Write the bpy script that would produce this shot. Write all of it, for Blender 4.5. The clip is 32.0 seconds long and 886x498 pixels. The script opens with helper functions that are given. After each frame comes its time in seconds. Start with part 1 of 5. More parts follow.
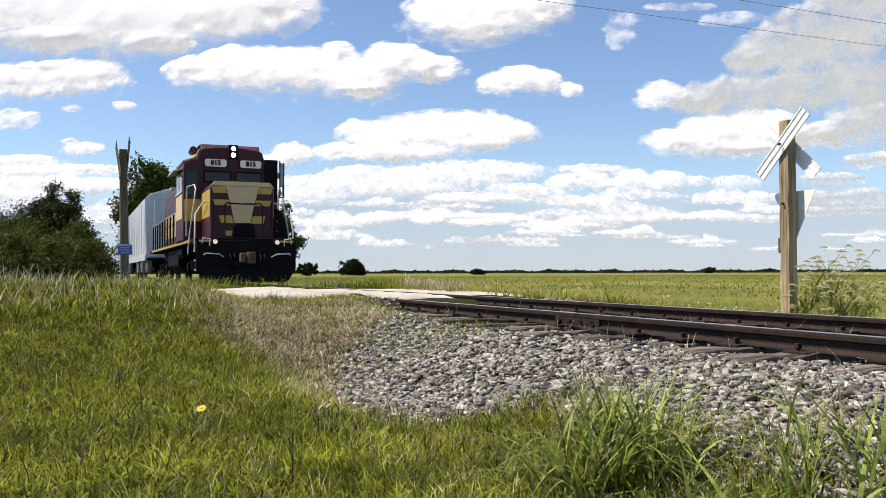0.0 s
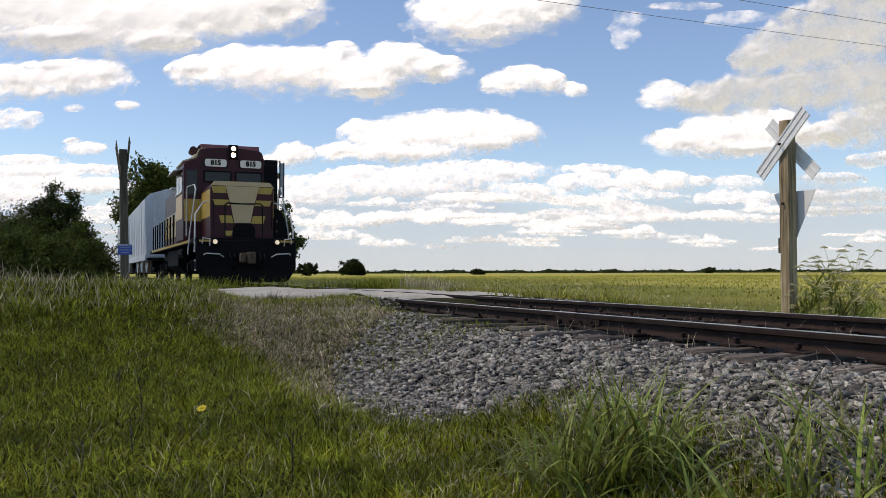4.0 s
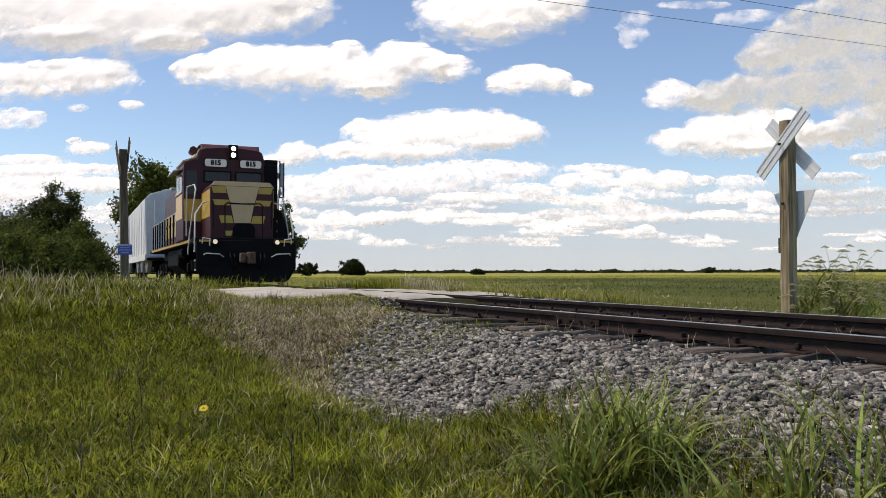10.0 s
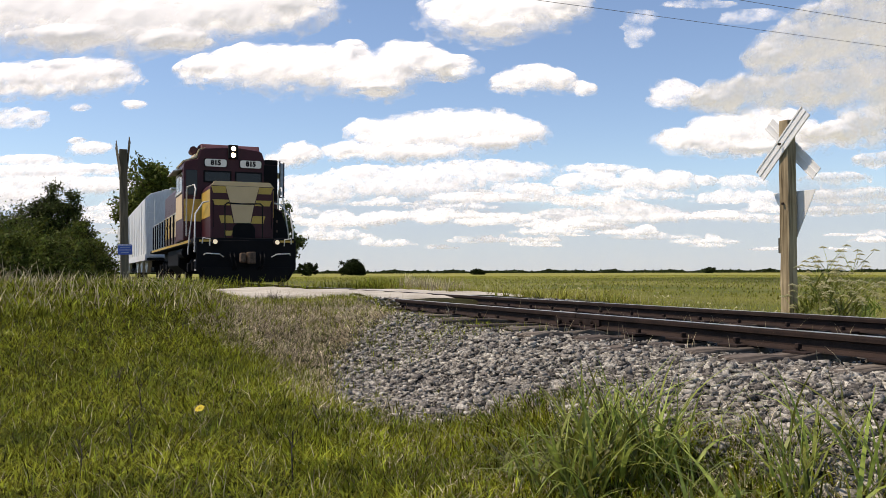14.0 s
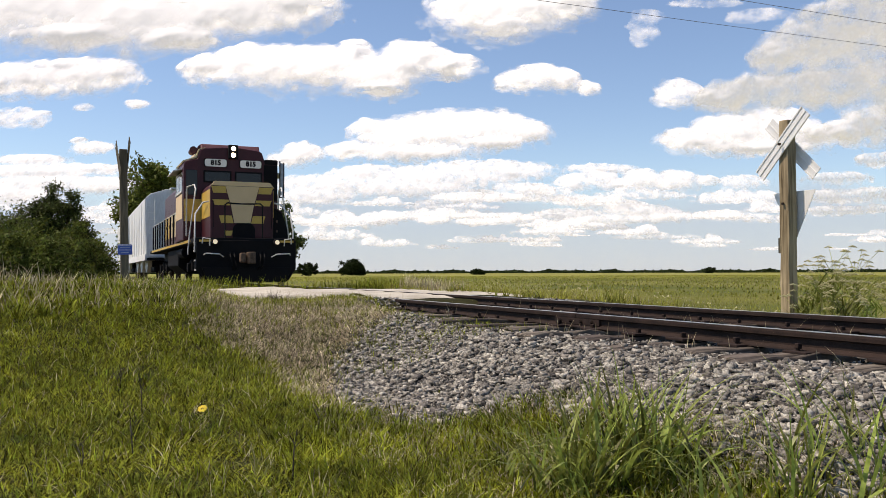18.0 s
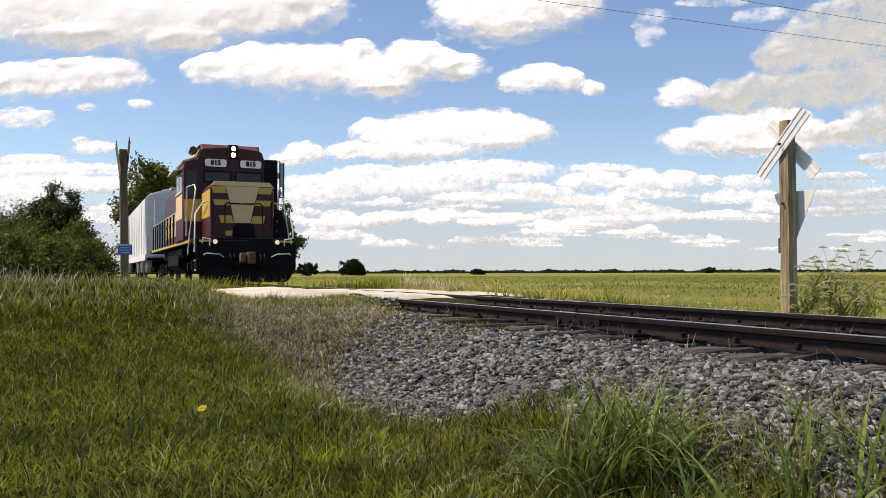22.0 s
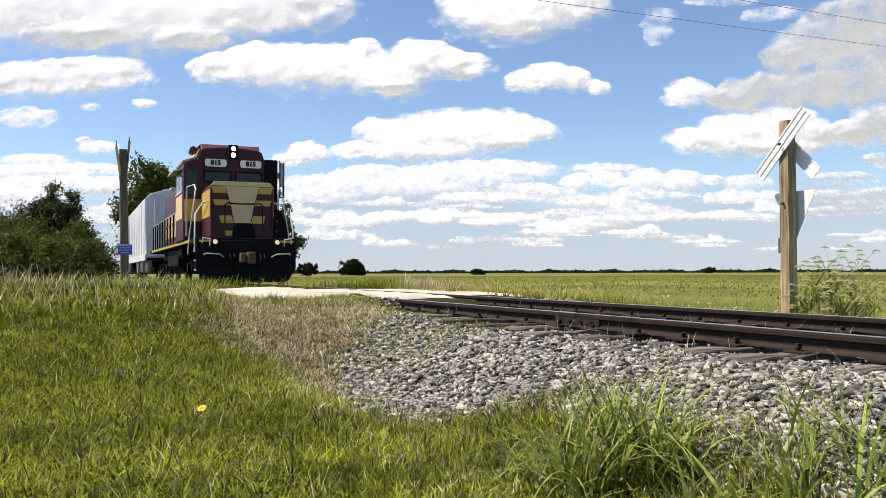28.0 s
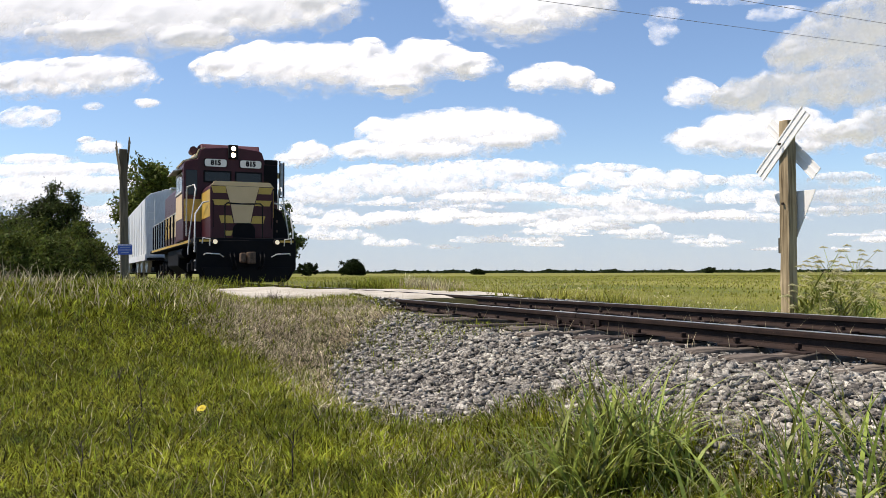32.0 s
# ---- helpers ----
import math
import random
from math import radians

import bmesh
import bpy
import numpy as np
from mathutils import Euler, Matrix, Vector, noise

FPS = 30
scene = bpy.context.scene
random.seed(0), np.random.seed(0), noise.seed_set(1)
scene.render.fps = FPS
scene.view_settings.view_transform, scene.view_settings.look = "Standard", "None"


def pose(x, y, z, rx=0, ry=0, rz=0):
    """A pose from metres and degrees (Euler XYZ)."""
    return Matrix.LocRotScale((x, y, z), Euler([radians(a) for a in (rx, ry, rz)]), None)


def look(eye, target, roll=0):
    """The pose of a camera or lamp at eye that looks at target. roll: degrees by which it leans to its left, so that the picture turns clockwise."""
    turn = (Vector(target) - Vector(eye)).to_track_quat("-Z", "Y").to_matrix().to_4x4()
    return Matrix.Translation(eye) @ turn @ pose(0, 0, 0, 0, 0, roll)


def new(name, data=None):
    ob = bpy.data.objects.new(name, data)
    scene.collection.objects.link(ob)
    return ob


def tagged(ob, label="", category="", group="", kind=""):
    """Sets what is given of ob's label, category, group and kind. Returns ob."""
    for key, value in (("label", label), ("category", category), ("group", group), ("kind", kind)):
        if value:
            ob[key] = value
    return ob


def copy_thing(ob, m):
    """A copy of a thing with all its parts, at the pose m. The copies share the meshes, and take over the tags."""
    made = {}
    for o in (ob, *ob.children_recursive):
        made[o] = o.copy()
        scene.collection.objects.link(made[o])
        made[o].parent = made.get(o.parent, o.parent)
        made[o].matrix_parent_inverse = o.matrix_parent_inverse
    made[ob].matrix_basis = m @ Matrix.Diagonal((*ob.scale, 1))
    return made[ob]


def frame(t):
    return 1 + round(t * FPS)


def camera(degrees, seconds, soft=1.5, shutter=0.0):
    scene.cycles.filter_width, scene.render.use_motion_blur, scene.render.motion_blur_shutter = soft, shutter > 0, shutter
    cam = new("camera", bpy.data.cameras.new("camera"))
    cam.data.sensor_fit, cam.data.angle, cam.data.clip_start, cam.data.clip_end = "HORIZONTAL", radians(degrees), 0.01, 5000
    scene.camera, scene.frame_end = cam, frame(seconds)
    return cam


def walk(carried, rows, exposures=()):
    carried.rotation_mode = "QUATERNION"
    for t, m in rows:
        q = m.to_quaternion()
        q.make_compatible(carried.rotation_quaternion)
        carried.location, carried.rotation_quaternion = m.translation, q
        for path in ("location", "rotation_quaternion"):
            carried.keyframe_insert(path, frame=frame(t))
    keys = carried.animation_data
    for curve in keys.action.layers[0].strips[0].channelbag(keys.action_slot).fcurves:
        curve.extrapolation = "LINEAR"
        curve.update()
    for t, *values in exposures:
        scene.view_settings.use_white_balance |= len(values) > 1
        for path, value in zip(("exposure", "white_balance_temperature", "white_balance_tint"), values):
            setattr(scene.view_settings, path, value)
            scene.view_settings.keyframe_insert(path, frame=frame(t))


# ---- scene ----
# The world's x runs across the track (away from the camera), y along it, z up; 0 is the rail head.
TURN = 23.3
EYE = (0.0, 0.0, 0.337)
cam = camera(55.2, 32.0, 0.45)
VIEW = (math.sin(radians(TURN)), math.cos(radians(TURN)))
SIDE = (VIEW[1], -VIEW[0])


def ahead(side, depth, z=0.0):
    """A place by metres to the side and metres ahead of the camera's stand."""
    return Vector((SIDE[0] * side + VIEW[0] * depth, SIDE[1] * side + VIEW[1] * depth, z))


def sight(u, v, depth):
    """A place by bearing and rise, both in 1/1500 of the depth, seen from the camera's stand."""
    return ahead(u * depth / 1500, depth, EYE[2] + v * depth / 1500)


CAM_POSE = look(EYE, ahead(0, 100, EYE[2] + 100 * math.tan(radians(1.6))), -0.15)
walk(cam, [(0.0, CAM_POSE), (32.0, CAM_POSE)], [(0.0, 0.67, 7050, 15.0), (2.5, 0.67, 7600, 16.5), (24.5, 0.67, 7600, 17.0), (27.0, 0.67, 7050, 15.0), (32.0, 0.67, 7050, 15.0)])

# ---- light ----
SUN_EL, SUN_AZ = radians(58), Vector((-0.92, 0.40, 0)).normalized()
SUN_DIR = Vector((SUN_AZ.x * math.cos(SUN_EL), SUN_AZ.y * math.cos(SUN_EL), math.sin(SUN_EL)))
world = bpy.data.worlds.new("sky")
scene.world = world
world.use_nodes = True
wt = world.node_tree
sky = wt.nodes.new("ShaderNodeTexSky")
sky.sky_type = "NISHITA"
sky.sun_disc = False
sky.sun_elevation = SUN_EL
sky.sun_rotation = math.atan2(SUN_AZ.x, SUN_AZ.y)
sky.dust_density = 0.1
sky.ozone_density = 6.5
wt.links.new(sky.outputs[0], wt.nodes["Background"].inputs[0])
wt.nodes["Background"].inputs[1].default_value = 0.1
sun = new("sun", bpy.data.lights.new("sun", "SUN"))
sun.data.energy = 4.8
sun.data.angle = radians(0.53)
sun.data.color = (1.0, 0.95, 0.86)
sun.matrix_world = look((0, 0, 60), Vector((0, 0, 60)) - SUN_DIR)


# ---- materials ----
def material(name, base, rough=0.7, metal=0.0, dark=None, scale=6.0, grain=40.0, amount=0.6, bump=0.2, dist=0.01, vary=0.0, island=False, trans=0.0, stretch=(1, 1, 1), spec=0.5):
    """A two-scale noise material: base and dark colours, grain bump, variation by object or by island."""
    m = bpy.data.materials.new(name)
    m.use_nodes = True
    nt = m.node_tree
    b = nt.nodes["Principled BSDF"]
    b.inputs["Roughness"].default_value = rough
    b.inputs["Metallic"].default_value = metal
    b.inputs["Specular IOR Level"].default_value = spec
    tc = nt.nodes.new("ShaderNodeTexCoord")
    mp = nt.nodes.new("ShaderNodeMapping")
    mp.inputs["Scale"].default_value = stretch
    nt.links.new(tc.outputs["Object"], mp.inputs[0])
    big, fine = nt.nodes.new("ShaderNodeTexNoise"), nt.nodes.new("ShaderNodeTexNoise")
    big.inputs["Scale"].default_value, fine.inputs["Scale"].default_value = scale, grain
    big.inputs["Detail"].default_value = 5
    fine.inputs["Detail"].default_value = 3
    for n in (big, fine):
        nt.links.new(mp.outputs[0], n.inputs["Vector"])
    mix = nt.nodes.new("ShaderNodeMath")
    mix.operation = "MULTIPLY_ADD"
    nt.links.new(fine.outputs[0], mix.inputs[0])
    mix.inputs[1].default_value = 0.45
    half = nt.nodes.new("ShaderNodeMath")
    half.operation = "MULTIPLY"
    half.inputs[1].default_value = 0.55
    nt.links.new(big.outputs[0], half.inputs[0])
    nt.links.new(half.outputs[0], mix.inputs[2])
    ramp = nt.nodes.new("ShaderNodeValToRGB")
    ramp.color_ramp.elements[0].position, ramp.color_ramp.elements[1].position = 0.5 - 0.22 / max(amount, 0.05) * 0.5, 0.5 + 0.22 / max(amount, 0.05) * 0.5
    dark = dark or tuple(c * 0.55 for c in base)
    ramp.color_ramp.elements[0].color, ramp.color_ramp.elements[1].color = (*dark, 1), (*base, 1)
    nt.links.new(mix.outputs[0], ramp.inputs[0])
    out = ramp.outputs[0]
    if vary:
        hsv = nt.nodes.new("ShaderNodeHueSaturation")
        src = nt.nodes.new("ShaderNodeNewGeometry").outputs["Random Per Island"] if island else nt.nodes.new("ShaderNodeObjectInfo").outputs["Random"]
        for socket, lo, hi in (("Value", 1 - vary, 1 + vary), ("Hue", 0.5 - vary * 0.03, 0.5 + vary * 0.03)):
            mr = nt.nodes.new("ShaderNodeMapRange")
            mr.inputs["To Min"].default_value, mr.inputs["To Max"].default_value = lo, hi
            nt.links.new(src, mr.inputs["Value"])
            nt.links.new(mr.outputs[0], hsv.inputs[socket])
        nt.links.new(out, hsv.inputs["Color"])
        out = hsv.outputs[0]
    nt.links.new(out, b.inputs["Base Color"])
    if bump:
        bp = nt.nodes.new("ShaderNodeBump")
        bp.inputs["Strength"].default_value, bp.inputs["Distance"].default_value = bump, dist
        nt.links.new(mix.outputs[0], bp.inputs["Height"])
        nt.links.new(bp.outputs[0], b.inputs["Normal"])
    if trans:
        tr = nt.nodes.new("ShaderNodeBsdfTranslucent")
        nt.links.new(out, tr.inputs[0])
        ms = nt.nodes.new("ShaderNodeMixShader")
        ms.inputs[0].default_value = trans
        nt.links.new(b.outputs[0], ms.inputs[1])
        nt.links.new(tr.outputs[0], ms.inputs[2])
        nt.links.new(ms.outputs[0], nt.nodes["Material Output"].inputs[0])
    return m


def glow(name, color, power):
    m = bpy.data.materials.new(name)
    m.use_nodes = True
    b = m.node_tree.nodes["Principled BSDF"]
    b.inputs["Emission Color"].default_value = (*color, 1)
    b.inputs["Emission Strength"].default_value = power
    b.inputs["Base Color"].default_value = (*color, 1)
    return m


def cover_ground(m):
    """Low green growth over the soil of the field beyond the track and of the far land."""
    nt = m.node_tree
    b = nt.nodes["Principled BSDF"]
    soil = b.inputs["Base Color"].links[0].from_socket
    pos = nt.nodes.new("ShaderNodeNewGeometry")
    sep = nt.nodes.new("ShaderNodeSeparateXYZ")
    nt.links.new(pos.outputs["Position"], sep.inputs[0])
    far = nt.nodes.new("ShaderNodeMapRange")
    far.inputs["From Min"].default_value, far.inputs["From Max"].default_value = 6.4, 8.5
    nt.links.new(sep.outputs[0], far.inputs["Value"])
    no = nt.nodes.new("ShaderNodeTexNoise")
    no.inputs["Scale"].default_value, no.inputs["Detail"].default_value = 0.07, 9
    nt.links.new(pos.outputs["Position"], no.inputs["Vector"])
    ramp = nt.nodes.new("ShaderNodeValToRGB")
    ramp.color_ramp.elements[0].position, ramp.color_ramp.elements[1].position = 0.38, 0.62
    ramp.color_ramp.elements[0].color, ramp.color_ramp.elements[1].color = (0.1, 0.112, 0.024, 1), (0.19, 0.18, 0.05, 1)
    nt.links.new(no.outputs[0], ramp.inputs[0])
    mix = nt.nodes.new("ShaderNodeMix")
    mix.data_type = "RGBA"
    nt.links.new(far.outputs[0], mix.inputs["Factor"])
    nt.links.new(soil, mix.inputs["A"])
    nt.links.new(ramp.outputs[0], mix.inputs["B"])
    nt.links.new(mix.outputs["Result"], b.inputs["Base Color"])


M = {}
M["soil"] = material("soil_and_thatch", (0.05, 0.047, 0.015), 0.95, dark=(0.013, 0.014, 0.005), scale=3, grain=60, bump=0.6, dist=0.03, spec=0.1)
cover_ground(M["soil"])
M["grass"] = material("grass_blade", (0.3, 0.305, 0.03), 0.7, dark=(0.062, 0.078, 0.01), scale=0.9, grain=9, amount=1.0, bump=0, vary=0.9, island=True, trans=0.25, spec=0.1)
M["straw"] = material("dry_grass", (0.64, 0.56, 0.37), 0.85, dark=(0.2, 0.165, 0.095), scale=2, grain=20, bump=0, vary=0.6, island=True, trans=0.25, spec=0.1)
M["weed"] = material("tall_weed_leaf", (0.44, 0.48, 0.11), 0.42, dark=(0.055, 0.085, 0.013), scale=3, grain=30, bump=0, vary=0.65, trans=0.4, spec=0.3)
M["thatch"] = material("grey_dead_thatch", (0.68, 0.58, 0.43), 0.9, dark=(0.23, 0.185, 0.13), scale=2, grain=20, bump=0, vary=0.8, island=True, trans=0.15, spec=0.1)
M["field"] = material("field_grass", (0.38, 0.36, 0.075), 0.8, dark=(0.13, 0.145, 0.026), scale=0.15, grain=2.5, bump=0, vary=0.5, island=True, trans=0.35, spec=0.1)
M["leaf"] = material("tree_leaf", (0.15, 0.175, 0.034), 0.65, dark=(0.024, 0.04, 0.008), scale=1.2, grain=6, bump=0, vary=0.6, island=True, trans=0.3, spec=0.15)
M["leafdark"] = material("cedar_leaf", (0.022, 0.034, 0.009), 0.8, dark=(0.008, 0.014, 0.005), scale=0.8, grain=6, bump=0, vary=0.4, island=True, trans=0.1, spec=0.08)
M["leafmid"] = material("hedge_leaf", (0.09, 0.11, 0.025), 0.65, dark=(0.015, 0.024, 0.006), scale=1.0, grain=6, bump=0, vary=0.6, island=True, trans=0.22, spec=0.15)
M["bark"] = material("bark", (0.12, 0.09, 0.06), 0.9, scale=3, grain=30, bump=0.7, dist=0.03, stretch=(1, 1, 0.2))
M["stone"] = material("ballast_stone", (0.41, 0.38, 0.33), 0.95, dark=(0.04, 0.038, 0.036), scale=15, grain=90, amount=0.9, bump=0.4, dist=0.006, vary=0.6, island=True, spec=0.12)
# fines kept near black, so the gaps between stones look shaded
M["shaded_fines"] = material("shaded_ballast_fines", (0.022, 0.02, 0.018), 0.95, dark=(0.009, 0.008, 0.007), scale=4, grain=80, bump=0.6, dist=0.02, spec=0.1)
M["road"] = material("white_gravel", (0.57, 0.53, 0.45), 0.95, dark=(0.33, 0.3, 0.24), scale=1.6, grain=60, amount=0.8, bump=0.6, dist=0.03, spec=0.1)
M["rail"] = material("rusty_rail", (0.045, 0.028, 0.022), 0.85, 0.1, dark=(0.013, 0.009, 0.008), scale=8, grain=120, bump=0.3, dist=0.004, spec=0.2)
M["rust"] = material("dusty_rust", (0.16, 0.11, 0.075), 0.9, dark=(0.05, 0.032, 0.024), scale=10, grain=80, bump=0.3, dist=0.004, spec=0.2)
M["railtop"] = material("polished_rail_head", (0.6, 0.58, 0.55), 0.3, 0.9, dark=(0.38, 0.33, 0.3), scale=5, grain=80, bump=0.05)
M["tie"] = material("weathered_tie_wood", (0.17, 0.14, 0.115), 0.95, dark=(0.02, 0.016, 0.013), scale=7, grain=28, amount=1.0, bump=1.0, dist=0.03, stretch=(0.1, 1, 1), vary=0.35, spec=0.15)
M["maroon"] = material("maroon_paint", (0.075, 0.011, 0.017), 0.45, dark=(0.034, 0.007, 0.01), scale=1.5, grain=25, amount=0.5, bump=0.06, spec=0.3)
# lighter maroon: some fading, and the roof's skylight put into the paint
M["lit_faded"] = material("lit_faded_maroon_paint", (0.19, 0.075, 0.085), 0.6, dark=(0.08, 0.025, 0.03), scale=1.5, grain=25, amount=0.7, bump=0.06, spec=0.3)
M["cream"] = material("cream_paint", (0.62, 0.50, 0.27), 0.45, dark=(0.45, 0.35, 0.18), scale=2, grain=30, amount=0.4, bump=0.05)
M["tan"] = material("tan_panel_paint", (0.74, 0.53, 0.29), 0.5, dark=(0.6, 0.42, 0.21), scale=2, grain=30, amount=0.4, bump=0.05)
M["yellow"] = material("mustard_paint", (0.66, 0.42, 0.07), 0.45, dark=(0.42, 0.27, 0.05), scale=2, grain=30, amount=0.4, bump=0.05)
M["black"] = material("sooty_black_steel", (0.008, 0.0075, 0.008), 0.75, dark=(0.003, 0.003, 0.0035), scale=3, grain=40, bump=0.15, spec=0.15)
M["white"] = material("white_rail_paint", (0.72, 0.70, 0.66), 0.5, dark=(0.5, 0.48, 0.44), scale=6, grain=60, amount=0.4, bump=0.05)
M["silver"] = material("grey_hopper_paint", (0.74, 0.76, 0.75), 0.5, dark=(0.52, 0.53, 0.53), scale=0.8, grain=12, amount=0.5, bump=0.05, stretch=(1, 1, 0.3))
M["glass"] = material("cab_glass", (0.012, 0.013, 0.015), 0.15, dark=(0.008, 0.008, 0.01), bump=0, spec=0.35)
M["dullglass"] = material("dusty_glass", (0.42, 0.46, 0.5), 0.25, dark=(0.2, 0.22, 0.25), scale=3, grain=20, amount=0.6, bump=0)
M["board"] = glow("lit_number_panel", (0.6, 0.62, 0.57), 0.07)
M["red"] = material("dark_horn_paint", (0.07, 0.012, 0.012), 0.6, bump=0.1)
M["wood"] = material("weathered_post_wood", (0.5, 0.4, 0.25), 0.9, dark=(0.11, 0.08, 0.045), scale=5, grain=30, amount=0.8, bump=0.9, dist=0.02, stretch=(1, 1, 0.06), spec=0.2)
M["oldwood"] = material("grey_post_wood", (0.155, 0.14, 0.1), 0.95, dark=(0.045, 0.04, 0.03), scale=4, grain=30, bump=0.8, dist=0.02, stretch=(1, 1, 0.08), spec=0.2)
M["sheet"] = material("white_sign_sheet", (0.8, 0.8, 0.78), 0.35, dark=(0.68, 0.67, 0.63), scale=4, grain=40, amount=0.4, bump=0.03)
M["blue"] = material("blue_sign", (0.02, 0.09, 0.42), 0.4, amount=0.3, bump=0)
M["paleblue"] = material("worn_sign_lettering", (0.25, 0.33, 0.55), 0.5, amount=0.4, bump=0)
M["wire"] = material("wire", (0.26, 0.26, 0.3), 0.7, 0.2, bump=0)
M["petal"] = material("pale_flower", (0.6, 0.58, 0.36), 0.7, dark=(0.4, 0.36, 0.16), bump=0, trans=0.3)
M["dandelion"] = material("yellow_petal", (0.85, 0.68, 0.02), 0.6, dark=(0.7, 0.5, 0.01), bump=0, trans=0.2)
M["lamp"] = glow("headlight_glow", (1.0, 0.86, 0.62), 6.0)
M["ditchlamp"] = glow("ditch_lamp_glow", (1.0, 0.88, 0.62), 0.3)


# ---- builders ----
def box(bm, x0, x1, y0, y1, z0, z1, bevel=0.0):
    g = bmesh.ops.create_cube(bm, size=1.0, matrix=Matrix.Translation(((x0 + x1) / 2, (y0 + y1) / 2, (z0 + z1) / 2)) @ Matrix.Diagonal((abs(x1 - x0), abs(y1 - y0), abs(z1 - z0), 1)))
    if bevel:
        edges = {e for v in g["verts"] for e in v.link_edges}
        bmesh.ops.bevel(bm, geom=list(edges), offset=bevel, segments=2, affect="EDGES", profile=0.5)
    return bm


def prism(bm, poly, axis, a, b, bevel=0.0):
    """Extrudes a closed outline of (i, j) pairs along an axis from a to b: x takes (y, z), y takes (x, z), z takes (x, y)."""
    def put(i, j, k):
        return {"x": (k, i, j), "y": (i, k, j), "z": (i, j, k)}[axis]
    va = [bm.verts.new(put(i, j, a)) for i, j in poly]
    vb = [bm.verts.new(put(i, j, b)) for i, j in poly]
    n = len(poly)
    fs = [bm.faces.new(va), bm.faces.new(vb[::-1])]
    for k in range(n):
        fs.append(bm.faces.new((va[k], vb[k], vb[(k + 1) % n], va[(k + 1) % n])))
    bmesh.ops.recalc_face_normals(bm, faces=fs)
    if bevel:
        bmesh.ops.bevel(bm, geom=list({e for f in fs for e in f.edges}), offset=bevel, segments=2, affect="EDGES", profile=0.5)
    return bm


def rod(bm, pts, r, sides=8):
    """A round bar through the given places, with mitred bends and closed ends."""
    pts = [Vector(p) for p in pts]
    rings = []
    for i, p in enumerate(pts):
        d = ((pts[min(i + 1, len(pts) - 1)] - p).normalized() + (p - pts[max(i - 1, 0)]).normalized())
        q = d.to_track_quat("Z", "Y").to_matrix()
        rr = r[i] if isinstance(r, (list, tuple)) else r
        rings.append([bm.verts.new(p + q @ Vector((rr * math.cos(a), rr * math.sin(a), 0))) for a in [2 * math.pi * k / sides for k in range(sides)]])
    for a, b in zip(rings, rings[1:]):
        for k in range(sides):
            bm.faces.new((a[k], a[(k + 1) % sides], b[(k + 1) % sides], b[k]))
    bm.faces.new(rings[0][::-1])
    bm.faces.new(rings[-1])
    return bm


def disc(bm, centre, r, length, axis, sides=24, r2=None, bevel=0.0):
    turn = {"x": Matrix.Rotation(math.pi / 2, 4, "Y"), "y": Matrix.Rotation(-math.pi / 2, 4, "X"), "z": Matrix.Identity(4)}[axis]
    g = bmesh.ops.create_cone(bm, cap_ends=True, segments=sides, radius1=r, radius2=r if r2 is None else r2, depth=length, matrix=Matrix.Translation(centre) @ turn)
    if bevel:
        es = [e for e in {e for v in g["verts"] for e in v.link_edges} if len(e.link_faces) == 2 and any(len(f.verts) > 4 for f in e.link_faces)]
        bmesh.ops.bevel(bm, geom=es, offset=bevel, segments=2, affect="EDGES", profile=0.5)
    return bm


def part(name, bm, mat, parent=None, label="", smooth=False, kind=""):
    me = bpy.data.meshes.new(name)
    bm.to_mesh(me)
    bm.free()
    me.materials.append(M[mat])
    if smooth:
        me.shade_smooth()
        me.set_sharp_from_angle(angle=radians(40))
    ob = new(name, me)
    ob.parent = parent
    return tagged(ob, label=label, kind=kind)


def B():
    return bmesh.new()


def bulk(name, verts, faces, mat, parent=None, smooth=False):
    """A mesh from arrays: faces all of one corner count."""
    me = bpy.data.meshes.new(name)
    n, k = faces.shape
    me.vertices.add(len(verts))
    me.vertices.foreach_set("co", np.ascontiguousarray(verts, dtype=np.float32).ravel())
    me.loops.add(n * k)
    me.loops.foreach_set("vertex_index", np.ascontiguousarray(faces, dtype=np.int32).ravel())
    me.polygons.add(n)
    me.polygons.foreach_set("loop_start", np.arange(0, n * k, k, dtype=np.int32))
    me.polygons.foreach_set("loop_total", np.full(n, k, dtype=np.int32))
    me.update(calc_edges=True)
    me.validate()
    if smooth:
        me.shade_smooth()
    me.materials.append(M[mat])
    ob = new(name, me)
    ob.parent = parent
    return ob


def thing(name, at, label, category, group="", rz=0.0, kind=""):
    ob = new(name)
    ob.empty_display_size = 0.3
    ob.matrix_basis = pose(*at, 0, 0, rz)
    return tagged(ob, label, category, group, kind)


rng = np.random.default_rng(7)


# ---- ground ----
CENTRE = 4.53
ROAD_A, ROAD_B = 11.8, 18.2


def smooth(a, b, t):
    t = np.clip((t - a) / (b - a), 0, 1)
    return t * t * (3 - 2 * t)


def ripple(x, y, f, seed):
    return (np.sin(x * f + seed) * np.cos(y * f * 1.13 + seed * 2.1) + 0.5 * np.sin(x * f * 2.3 + y * f * 1.7 + seed * 3.3)) / 1.5


